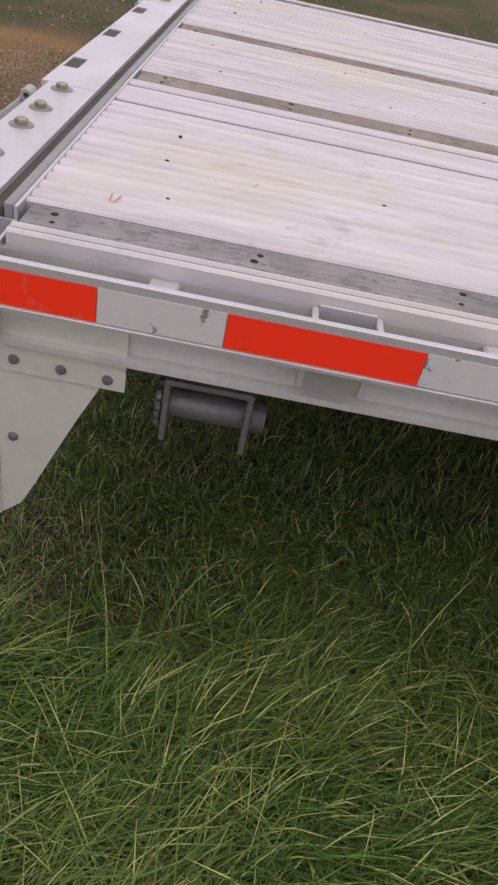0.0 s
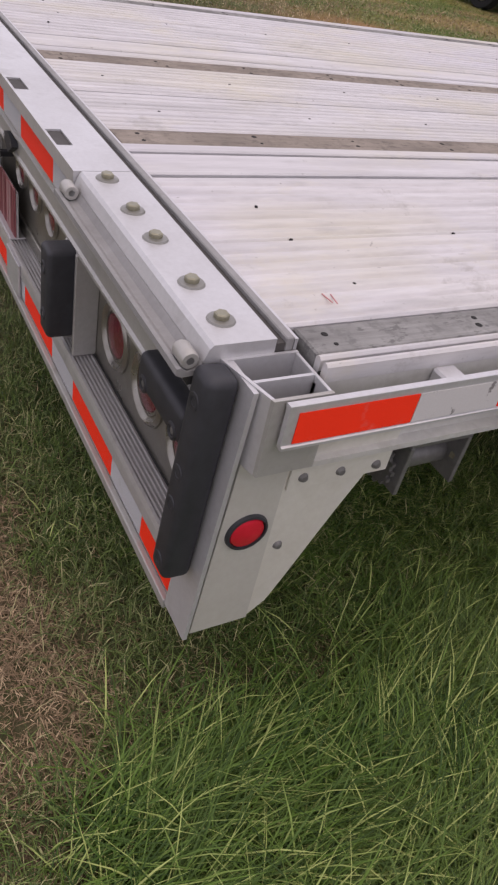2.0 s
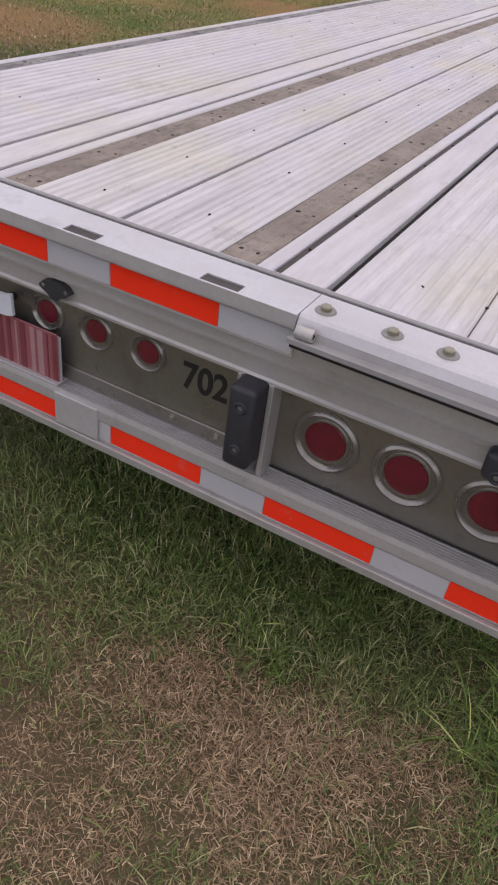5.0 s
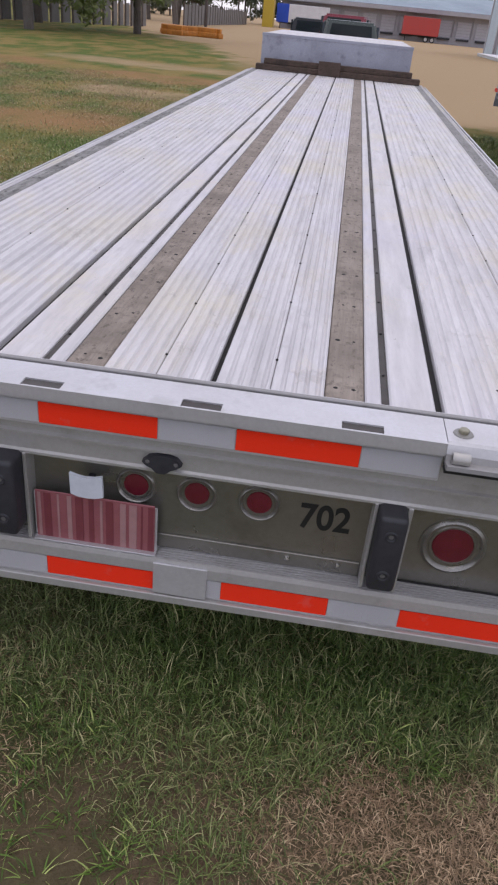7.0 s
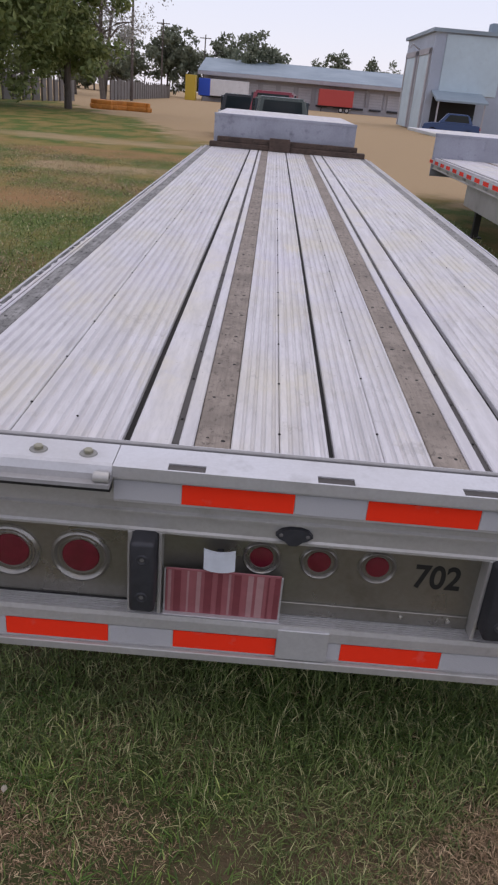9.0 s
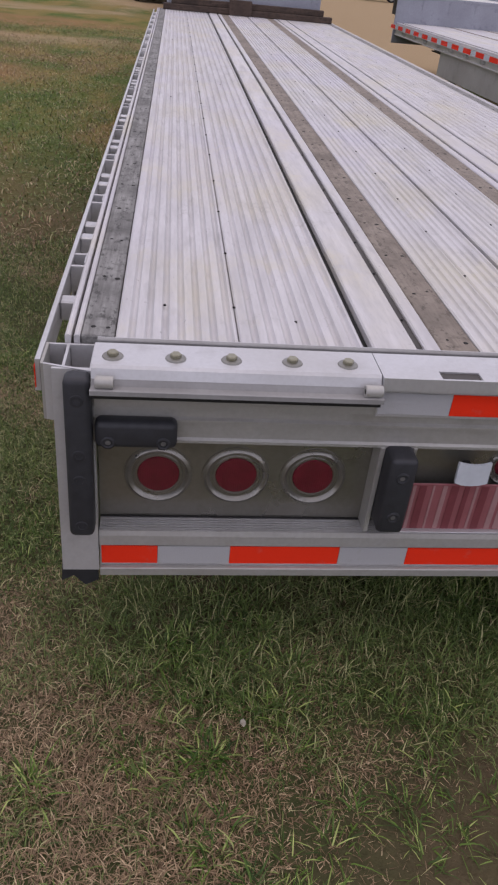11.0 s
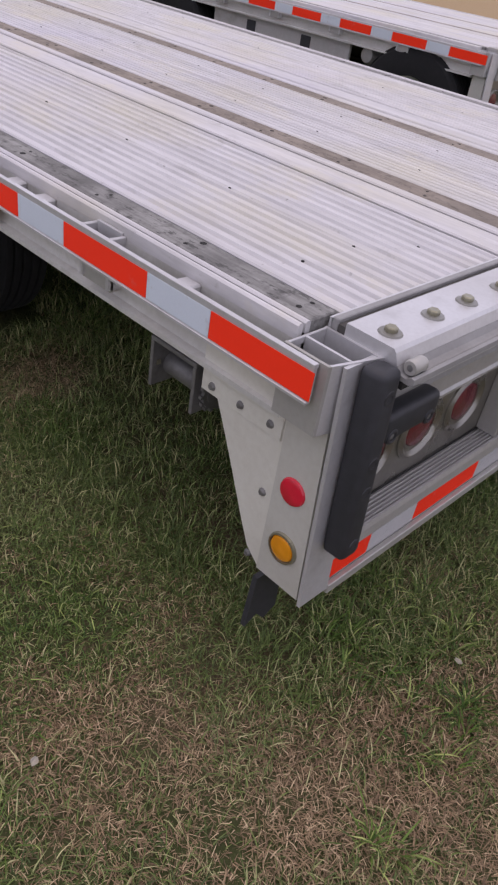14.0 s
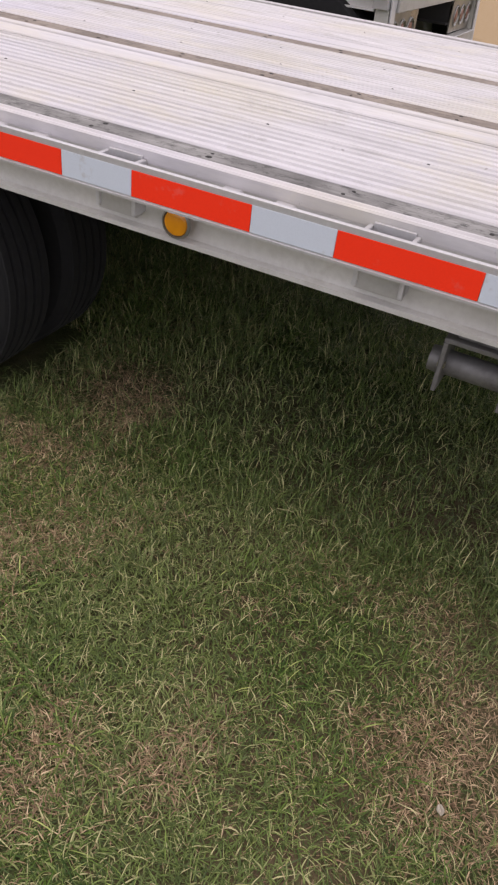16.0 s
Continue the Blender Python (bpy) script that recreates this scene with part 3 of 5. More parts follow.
def rear_header(trailer):
    """Top plate over the rear beam: plain with slots in the middle, bolted with a rod ledge at the sides."""
    zt = 0.931
    # middle plate, with a shallow recess for each slot
    slots = [(-0.413, -0.321), (-0.046, 0.045), (0.313, 0.406)]
    x0, x1 = -0.546, 0.543
    cuts = [x0] + [v for p in slots for v in p] + [x1]
    mid = part("header_plate", boxes((x0, x1, 0.088, 0.166, 0.90, zt)), M_BRIGHT, trailer, "bare aluminium rear header plate with slots")
    part("header_lip", boxes((x0, x1, 0.048, 0.054, 0.90, zt)), M_BRIGHT, mid)
    for i in range(0, len(cuts), 2):
        part("header_bridge", boxes((cuts[i], cuts[i + 1], 0.054, 0.088, 0.90, zt)), M_BRIGHT, mid)
    for a, b in slots:
        part("slot_floor", boxes((a, b, 0.054, 0.088, 0.905, zt - 0.004)), M_GROOVE, mid)
    part("groove_floor", boxes((-1.166, 1.166, 0.1665, 0.1835, 0.895, zt - 0.010)), M_GROOVE, trailer, "dark groove behind the header plate")
    part("end_angle", boxes((-1.166, 1.166, 0.184, 0.199, 0.89, zt - 0.002), bevel=0.002), M_LEDGE, trailer, "dark grey aluminium end angle of the deck")
    for s, xa, xb, bolts in ((1, 0.545, 1.168, (1.105, 0.994, 0.838, 0.725, 0.582)), (-1, -1.168, -0.548, (-1.126, -0.993, -0.873, -0.740, -0.616))):
        plate = part("bolted_header_plate", prism([(0.166, zt), (0.064, zt), (0.058, 0.925), (0.050, 0.905), (0.060, 0.886), (0.166, 0.886)], "x", xa, xb), M_BRIGHT, trailer, "bolted aluminium header plate with a rolled ledge")
        ledge = [(0.0495, 0.905), (0.041, 0.893), (0.027, 0.891), (0.018, 0.898), (0.011, 0.897), (0.010, 0.887), (0.02, 0.882), (0.0595, 0.885)]
        part("rolled_ledge", prism(ledge, "x", xa, xb), M_LEDGE, plate, "rolled aluminium ledge toned darker for its shade")
        for i, bxx in enumerate(bolts):
            bolt = part("bolt", lathe([(0, 0.004), (0.013, 0.004), (0.021, 0.003), (0.023, 0.0)], (bxx, 0.103, zt), "z", 18), M_WASHER, plate, "zinc-plated hex bolt on a washer")
            part("bolt_head", lathe([(0, 0.013), (0.010, 0.013), (0.0122, 0.011), (0.0122, 0.003)], (bxx, 0.103, zt), "z", 6), M_ZINC, bolt)
        for hx in (xa + 0.010, xb - 0.040):
            part("hinge_barrel", lathe([(0.006, 0.038), (0.0125, 0.038), (0.0145, 0.034), (0.0138, 0.02), (0.0145, 0.004), (0.0125, 0.0), (0.006, 0.0)], (hx, 0.031, 0.907), "x", 20), M_FRAME, plate, "bright hinge barrel", smooth=True)
        # near-black strip painted as the shade under the ledge
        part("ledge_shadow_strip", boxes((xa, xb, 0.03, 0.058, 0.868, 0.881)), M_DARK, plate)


def rear_frame(trailer, main=True):
    """Rear beam, lamp panel, tread and bumper."""
    beam = [(0.066, 0.902), (0.066, 0.828), (0.0785, 0.822), (0.0785, 0.800), (0.071, 0.796), (0.071, 0.790), (0.0815, 0.786), (0.0815, 0.744), (0.076, 0.739), (0.076, 0.732), (0.140, 0.732), (0.162, 0.78), (0.162, 0.902)]
    b = part("rear_beam", prism(beam, "x", -1.166, 1.166), M_FRAME, trailer, "grey ribbed rear beam")
    part("beam_face", boxes((-0.546, 0.543, 0.0605, 0.0655, 0.826, 0.900), bevel=0.002), M_BRIGHT, trailer, "bright face of the rear beam")
    tape_row(b, [(-0.544, -0.378, False), (-0.376, -0.097, True), (-0.095, 0.082, False), (0.084, 0.364, True), (0.366, 0.541, False)], lambda a, c: (a, c, 0.0583, 0.0603, 0.834, 0.889), M_DULL)
    panel = part("lamp_panel", boxes((-0.498, 0.498, 0.122, 0.134, 0.475, 0.735), bevel=0.001), M_STAIN, trailer, "dull stainless lamp panel")
    part("panel_fold", boxes((-0.418, 0.418, 0.114, 0.1215, 0.478, 0.520), bevel=0.0015), M_STAIN, panel, "folded foot of the lamp panel")
    for a, c in ((-1.166, -0.499), (0.499, 1.166)):
        part("lamp_panel", boxes((a, c, 0.128, 0.140, 0.475, 0.735), bevel=0.001), M_STAIN, trailer, "dull stainless lamp panel")
        part("panel_seam", boxes((a, c, 0.1235, 0.1275, 0.475, 0.479)), M_DARK, trailer)
    for x in (-1.025, -0.837, -0.647, 0.634, 0.829, 1.022):
        ring_lamp(trailer, x, 0.606, 0.078, 0.054, 0.127)
    for x in (-0.161, -0.007, 0.149):
        ring_lamp(trailer, x, 0.655, 0.050, 0.034, 0.1215)
    # dividers beside the middle recess
    for x0, x1 in ((-0.511, -0.499), (-0.431, -0.422), (0.421, 0.430), (0.499, 0.511)):
        part("divider_plate", boxes((x0, x1, 0.072, 0.1275, 0.478, 0.734), bevel=0.0015), M_FRAME, trailer)
    # tread and bumper
    pts = []
    for k in range(6):
        y = 0.077 + k * 0.0092
        pts += [(y, 0.468), (y + 0.0015, 0.4765), (y + 0.0045, 0.4765), (y + 0.006, 0.468)]
    prof = [(0.070, 0.352), (0.070, 0.430), (0.065, 0.434), (0.065, 0.463), (0.068, 0.4765), (0.074, 0.4765), (0.0755, 0.468)] + pts + [(0.147, 0.468), (0.147, 0.352)]
    bump = part("rear_bumper", prism(prof, "x", -1.164, 1.164), M_STEP, trailer, "aluminium rear bumper with a ribbed tread")
    part("bumper_lip", boxes((-1.164, 1.164, 0.056, 0.0695, 0.340, 0.365), bevel=0.002), M_FRAME, bump)
    spans = [(-1.16, -1.023, True), (-1.022, -0.843, False), (-0.842, -0.562, True), (-0.561, -0.384, False), (-0.383, -0.100, True), (-0.04, 0.077, False), (0.078, 0.354, True), (0.355, 0.535, False), (0.536, 0.820, True), (0.821, 1.000, False), (1.001, 1.162, True)]
    tape_row(bump, spans, lambda a, c: (a, c, 0.0675, 0.0696, 0.372, 0.429), M_DULL)
    part("patch_plate", boxes((-0.099, 0.040, 0.0585, 0.0646, 0.369, 0.467), bevel=0.001), M_BRIGHT, bump, "bare patch plate on the bumper")
    # inner and upper rubber blocks
    rubber_block(trailer, -0.498, -0.432, 0.014, 0.126, 0.522, 0.738, [(-0.465, 0.572), (-0.465, 0.688)])
    rubber_block(trailer, 0.431, 0.498, 0.014, 0.126, 0.522, 0.738, [(0.464, 0.572), (0.464, 0.688)])
    rubber_block(trailer, 0.972, 1.164, 0.036, 0.080, 0.738, 0.804, [(1.005, 0.754), (1.132, 0.754)], 0.014)
    rubber_block(trailer, -1.164, -0.985, 0.036, 0.080, 0.738, 0.804, [(-1.015, 0.754), (-1.135, 0.754)], 0.014)
    lamp = [(-0.048, 0.0), (-0.034, 0.014), (-0.011, 0.020), (0.016, 0.020), (0.036, 0.014), (0.048, 0.0), (0.036, -0.010), (0.022, -0.016), (0.008, -0.028), (-0.012, -0.028), (-0.024, -0.016), (-0.038, -0.010)]
    lp = part("identification_lamp", prism([(x - 0.086, z + 0.764) for x, z in lamp], "y", 0.064, 0.0805), M_RUBBER, trailer, "small black oval lamp housing")
    for x in (-0.120, -0.052):
        part("screw", lathe([(0, 0.002), (0.005, 0.001), (0.006, -0.001)], (x, 0.064, 0.766), "y", 8), M_WINCH, lp)
    # licence plate without its writing, its lamp and holder
    pl = part("licence_plate", boxes((-0.411, -0.103, 0.084, 0.088, 0.478, 0.624), bevel=0.002), M_PLATE, trailer, "faded red licence plate with vertical streaks")
    rnd, x = random.Random(3), -0.404
    while x < -0.118:
        w = rnd.uniform(0.004, 0.02)
        part("plate_streak", boxes((x, min(x + w, -0.106), 0.0825, 0.0836, 0.484, 0.618)), rnd.choice((M_PLATE2, M_PLATE3, M_PLATE2)), pl)
        x += w + rnd.uniform(0.006, 0.022)
    part("plate_holder", boxes((-0.416, -0.098, 0.070, 0.113, 0.4775, 0.4815), (-0.416, -0.098, 0.089, 0.094, 0.482, 0.615), bevel=0.001), M_BRIGHT, pl)
    cover = [(-0.313, 0.700), (-0.291, 0.694), (-0.271, 0.692), (-0.251, 0.694), (-0.231, 0.700), (-0.229, 0.640), (-0.249, 0.634), (-0.271, 0.632), (-0.293, 0.634), (-0.311, 0.640)]
    part("plate_lamp", prism(cover, "y", 0.066, 0.0745), M_PAPER, trailer, "pale blue-white curved plate lamp cover")
    part("plate_lamp_arm", boxes((-0.28, -0.262, 0.075, 0.1215, 0.655, 0.672), bevel=0.002), M_RUBBER, trailer)
    # small eye bolts on the panel
    for x in (0.235, 0.365):
        part("panel_bolt", lathe([(0, 0.008), (0.006, 0.006), (0.008, 0.0)], (x, 0.1135, 0.505), "y", 8), M_CHROME, panel)
    # unit number
    cu = bpy.data.curves.new("unit_number", "FONT")
    cu.body, cu.size, cu.extrude, cu.offset = "702", 0.102, 0.0006, 0.0022
    tmp = bpy.data.objects.new("unit_number", cu)
    me = bpy.data.meshes.new_from_object(tmp)
    bpy.data.objects.remove(tmp)
    me.materials.append(M_BLACKINK)
    num = new("unit_number", me)
    num.parent = trailer
    num.matrix_local = pose(0.250, 0.121, 0.603, 90, 0, 0) @ Matrix.Diagonal((0.84, 1, 1, 1))
    tagged(num, "black stencilled unit number")


def winch(trailer, s, y):
    def bx(a, b, *rest):
        lo, hi = sorted((s * a, s * b))
        return (lo, hi, *rest)
    dx, dz = s * 1.178, 0.642
    w = part("strap_winch", boxes(bx(1.115, 1.236, y, y + 0.010, 0.598, 0.711), bx(1.115, 1.236, y + 0.136, y + 0.146, 0.598, 0.711), bx(1.115, 1.236, y, y + 0.146, 0.7115, 0.7215), bx(1.13, 1.22, y + 0.02, y + 0.125, 0.722, 0.7475), bevel=0.0015), M_WINCH, trailer, "grimy grey strap winch under the side beam")
    part("winch_drum", lathe([(0, -0.012), (0.027, -0.012), (0.027, 0.166), (0, 0.166)], (dx, y + 0.152, dz), "y", 20), M_WINCH, w, smooth=True)
    part("winch_cap", lathe([(0.012, 0.0), (0.027, 0.0), (0.029, 0.022), (0.012, 0.024)], (dx, y + 0.172, dz), "y", 20), M_WINCH, w, smooth=True)
    part("cap_bolt", lathe([(0, 0.010), (0.009, 0.010), (0.010, 0.0)], (dx + s * 0.036, y + 0.141, dz + 0.012), "x", 6, flip=s), M_ZINC, w)
    bm = lathe([(0.02, 0.0), (0.040, 0.0), (0.040, 0.008), (0.02, 0.008)], (dx, y - 0.005, dz), "y", 14)
    for k in range(14):
        a = 2 * math.pi * k / 14
        cx, cz = dx + 0.042 * math.cos(a), dz + 0.042 * math.sin(a)
        box(bm, cx - 0.004, cx + 0.004, y - 0.013, y - 0.005, cz - 0.004, cz + 0.004)
    part("ratchet", bm, M_WINCH, w)


def riser(trailer, y, z0=DECK_Z, z1=1.53, back=3.1, xa=-1.285, xb=1.20):
    """The step up to the front deck."""
    r = part("step_bulkhead", boxes((xa, xb, y, y + 0.03, z0 - 0.3, z1), (xa - 0.005, xb + 0.005, y - 0.006, y + 0.03, z1 - 0.035, z1 + 0.005), bevel=0.003), M_RISER, trailer, "galvanised bulkhead at the step of the deck")
    for x in (-0.85, -0.4, 0.05, 0.5, 0.9):
        part("bulkhead_rib", boxes((x, x + 0.012, y - 0.008, y - 0.0005, z0 + 0.2, z1 - 0.04)), M_RISER, r)
    part("front_deck", boxes((xa, xb, y + 0.031, y + back, z1 - 0.06, z1 - 0.005), bevel=0.004), M_DECK, trailer, "raised aluminium front deck")
    part("gooseneck_beam", boxes((-0.55, -0.45, y + 0.031, y + back, z1 - 0.4, z1 - 0.061), (0.45, 0.55, y + 0.031, y + back, z1 - 0.4, z1 - 0.061)), M_STEEL, trailer)


def chassis(trailer, y1):
    for s in (-1, 1):
        lo, hi = sorted((s * 0.46, s * 0.56))
        part("main_beam", boxes((lo, hi, 0.14, y1, 0.55, 0.565), (lo, hi, 0.14, y1, 0.775, 0.79), (s * 0.51 - 0.006, s * 0.51 + 0.006, 0.14, y1, 0.565, 0.775)), M_STEEL, trailer, "dark steel main beam")


def landing_leg(trailer, s, y, foot):
    lo = s * 0.98
    part("landing_leg", boxes((lo - 0.06, lo + 0.06, y, y + 0.12, 0.45, 0.79), (lo - 0.045, lo + 0.045, y + 0.015, y + 0.105, foot + 0.02, 0.45), (lo - 0.1, lo + 0.1, y - 0.02, y + 0.14, foot, foot + 0.02), bevel=0.003), M_STEEL, trailer, "dark steel landing leg")


def build_main_trailer():
    trailer = thing("step_deck_trailer", "long step-deck trailer with whitish ribbed aluminium deck on grass", "trailer")
    end = 10.62
    build_deck(trailer, 0.2055, end)
    part("deck_end_cap", boxes((-1.166, 1.166, 0.1995, 0.205, 0.89, DECK_Z + 0.001)), M_BRIGHT, trailer, "bright thin edge closing the deck planks")
    chassis(trailer, end)
    side_rail(trailer, 1, end, (0.142, 0.357), 0.655)
    side_rail(trailer, -1, end, (0.120, 0.370), 0.690)
    rear_frame(trailer)
    rear_header(trailer)
    for s in (1, -1):
        corner_post(trailer, s)
    side_lamp(trailer, 1, 1.247, 0.140, 0.611, 0.033, M_LENS2)
    side_lamp(trailer, -1, 1.247, 0.142, 0.604, 0.031, M_LENS2, False)
    side_lamp(trailer, -1, 1.247, 0.135, 0.462, 0.031, M_AMBER, True, M_ZINC)
    side_lamp(trailer, -1, 1.2625, 1.207, 0.797, 0.030, M_AMBER, True, M_WASHER)
    winch(trailer, 1, 0.458)
    winch(trailer, -1, 0.450)
    for s in (1, -1):
        for y in (2.2, 3.45):
            wheel(trailer, s * 1.10, y, 0.41, 0.42, s, 0.23)
            wheel(trailer, s * 0.82, y, 0.41, 0.42, s, 0.23)
        landing_leg(trailer, s, 8.9, 0.02)
    for y in (2.2, 3.45):
        part("axle", lathe([(0, -1.0), (0.06, -1.0), (0.06, 1.0), (0, 1.0)], (0, y, 0.41), "x", 14), M_STEEL, trailer)
    bm = bmesh.new()
    for pts in (((1.048, 0.318), (1.078, 0.321)), ((1.052, 0.333), (1.082, 0.328))):
        tube([(x, y, DECK_Z + 0.0015) for x, y in pts], 0.0011, bm, 5)
    part("crayon_mark", bm, M_MARK, trailer, "small red crayon mark")
    riser(trailer, end, z1=1.385, xa=-1.115, xb=1.035)
    flap = part("mud_flap", prism([(-1.268, 0.36), (-1.185, 0.36), (-1.18, 0.22), (-1.215, 0.20), (-1.245, 0.235), (-1.278, 0.215)], "y", 0.165, 0.178), M_RUBBER, trailer, "torn black rubber mud flap")
    return trailer


def build_timbers():
    a = part("timber_beam", boxes((-1.16, 1.19, 10.43, 10.57, 0.926, 1.0), bevel=0.006), M_TIMBER, None)
    tagged(a, "dark brown timber beam lying across the deck", "timber", "dunnage timbers")
    b = part("timber_beam", boxes((-1.05, 1.07, 10.47, 10.56, 1.001, 1.075), bevel=0.006), M_TIMBER, None)
    tagged(b, "dark brown timber lying on a longer beam", "timber", "dunnage timbers")
    c = part("timber_block", boxes((-0.26, 0.05, 10.385, 10.42, 0.926, 1.11), bevel=0.006), M_TIMBER, None)
    tagged(c, "short dark timber block leaning at the deck's end", "timber")


main_trailer = build_main_trailer()
build_timbers()


def build_neighbour():
    m = Matrix.Translation((3.905, 1.97, 0.058)) @ Matrix.Rotation(radians(-0.4), 4, "X")
    t = thing("step_deck_trailer", "pale step-deck trailer with red-white tape parked alongside", "trailer", m=m)
    end = 10.5
    build_deck(t, 0.2, end, fine=False)
    chassis(t, end)
    side_rail(t, -1, end, (0.10, 0.38), 0.7)
    side_rail(t, 1, end, (0.10, 0.38), 0.7)
    for s in (1, -1):
        corner_post(t, s, False)
        for y in (0.64, 3.2):
            wheel(t, s * 1.155, y, 0.412, 0.44, s)
        landing_leg(t, s, end - 2.6, 0.0)
        lo, hi = sorted((s * 1.190, s * 1.218))
        sk = part("side_skirt", boxes((lo, hi, 1.24, 2.70, 0.45, 0.78), (lo, hi, 3.75, 8.0, 0.45, 0.78), bevel=0.004), M_SKIRT, t, "pale grey side panel")
        for y in (1.62, 2.21, 4.4, 5.4):
            part("vent", boxes((s * 1.204 - 0.019, s * 1.204 + 0.019, y, y + 0.10, 0.64, 0.72), bevel=0.004), M_RUBBER, sk, "dark square vent")
    part("air_tank", lathe([(0, -0.2), (0.05, -0.19), (0.07, -0.15), (0.07, 0.15), (0.05, 0.19), (0, 0.2)], (-1.0, 1.10, 0.70), "x", 20), M_SKIRT, t, "grey air tank", smooth=True)
    part("rear_beam", boxes((-1.16, 1.16, 0.06, 0.19, 0.75, 0.93), (-1.16, 1.16, 0.05, 0.13, 0.40, 0.48), bevel=0.004), M_FRAME, t, "grey rear beam")
    for s in (-1, 1):
        lo, hi = sorted((s * 0.5, s * 1.165))
        part("lamp_panel", boxes((lo, hi, 0.119, 0.131, 0.49, 0.745), bevel=0.001), M_STAIN, t, "dull stainless lamp panel")
        for x in (1.03, 0.84, 0.65):
            ring_lamp(t, s * x, 0.611, 0.078, 0.054)
    part("hub_axle", lathe([(0, -1.0), (0.06, -1.0), (0.06, 1.0), (0, 1.0)], (0, 0.64, 0.412), "x", 14), M_STEEL, t)
    riser(t, end, z1=1.32)
    return t


build_neighbour()


# ---- far things ----
M_ROOF = worn("pale_metal_roof", (0.26, 0.33, 0.38), (0.18, 0.22, 0.26), 0.6, 0.1, 0.2, 3.0)
M_WALL = worn("grey_stained_wall", (0.42, 0.41, 0.43), (0.26, 0.25, 0.26), 0.8, 0.0, 0.3, 3.0)
M_DOOR = worn("grey_dock_door", (0.52, 0.51, 0.53), (0.36, 0.35, 0.37), 0.6, 0.0, 0.5, 4.0)
M_BLUEWALL = worn("blue_grey_metal_wall", (0.40, 0.45, 0.53), (0.27, 0.31, 0.37), 0.55, 0.2, 0.25, 3.0)
M_BLUEDOOR = worn("pale_blue_door", (0.50, 0.62, 0.68), (0.36, 0.45, 0.50), 0.5, 0.0, 0.5, 3.0)
M_BLUE = plain("blue_paint", (0.012, 0.075, 0.52), 0.4)
M_YELLOW = plain("yellow_paint", (0.55, 0.38, 0.04), 0.5)
M_BOXWHITE = worn("white_box_body", (0.72, 0.72, 0.73), (0.5, 0.5, 0.5), 0.4, 0.0, 1.0, 5.0)
M_BOXRED = plain("red_box_body", (0.50, 0.06, 0.05), 0.4)
M_CARDARK = plain("black_car_paint", (0.012, 0.014, 0.016), 0.25)
M_CARGREEN = plain("dark_green_car_paint", (0.03, 0.05, 0.045), 0.3)
M_CARRED = plain("maroon_car_paint", (0.20, 0.015, 0.03), 0.3)
M_CARBLUE = plain("blue_car_paint", (0.03, 0.07, 0.18), 0.3)
M_GLASS = plain("tinted_glass", (0.02, 0.03, 0.035), 0.08)
M_POLE = wood_material("pole_wood", (0.16, 0.13, 0.115), (0.08, 0.065, 0.055), along=2)
M_FENCE = worn("weathered_fence", (0.20, 0.19, 0.18), (0.11, 0.10, 0.09), 0.8, 0.1, 0.8, 6.0)
M_ORANGE = plain("orange_plastic", (0.62, 0.24, 0.04), 0.6, 0.0, 0.4, 3.0)
M_BARK = worn("bark", (0.13, 0.11, 0.095), (0.06, 0.05, 0.04), 0.9, 0.0, 3.0, 20.0, bump=0.6)


def leaf_material(name, a, b):
    n = Nodes(name)
    r = n.add("ShaderNodeNewGeometry").outputs["Random Per Island"]
    col = n.mix(r, a, b)
    col = n.mix(n.ramp(n.noise(0.5, 3, world_space=True), [(0.35, 0.0), (0.7, 0.6)]), col, tuple(0.6 * v for v in a))
    n.done(col, 0.6, 0.0, 0.3)
    return n.leaf(col, 0.25)


M_LEAF = leaf_material("green_leaves", (0.13, 0.18, 0.06), (0.34, 0.38, 0.15))
M_LEAFDARK = leaf_material("dark_leaves", (0.14, 0.165, 0.11), (0.28, 0.30, 0.20))
M_LEAFGREY = leaf_material("grey_brown_twigs", (0.28, 0.28, 0.26), (0.42, 0.40, 0.36))


def quick_mesh(name, verts, quads, tris, material, smooth=False):
    """A mesh from arrays: vertices, quads and triangles."""
    me = bpy.data.meshes.new(name)
    me.vertices.add(len(verts))
    me.vertices.foreach_set("co", np.asarray(verts, np.float32).ravel())
    loops = np.concatenate([quads.ravel(), tris.ravel()]).astype(np.int32)
    starts = np.concatenate([np.arange(len(quads)) * 4, len(quads) * 4 + np.arange(len(tris)) * 3]).astype(np.int32)
    me.loops.add(len(loops))
    me.loops.foreach_set("vertex_index", loops)
    me.polygons.add(len(starts))
    me.polygons.foreach_set("loop_start", starts)
    me.update(calc_edges=True)
    me.materials.append(material)
    return new(name, me)


def crown_mesh(centres, per, spread, leaf, seed, material):
    """Many small leaf quads scattered round clump centres."""
    rng = np.random.default_rng(seed)
    c = np.repeat(np.asarray(centres, float), per, 0)
    n = len(c)
    d = rng.normal(size=(n, 3))
    d /= np.linalg.norm(d, axis=1)[:, None]
    p = c + d * (rng.random((n, 1)) ** 0.5) * spread
    a = rng.normal(size=(n, 3))
    a /= np.linalg.norm(a, axis=1)[:, None]
    b = np.cross(a, rng.normal(size=(n, 3)))
    b /= np.linalg.norm(b, axis=1)[:, None]
    s = leaf * rng.uniform(0.6, 1.4, (n, 1))
    verts = np.stack([p - a * s, p - b * s * 0.45, p + a * s, p + b * s * 0.45], 1).reshape(-1, 3)
    return quick_mesh("crown", verts, np.arange(n * 4).reshape(-1, 4), np.zeros((0, 3), int), material)


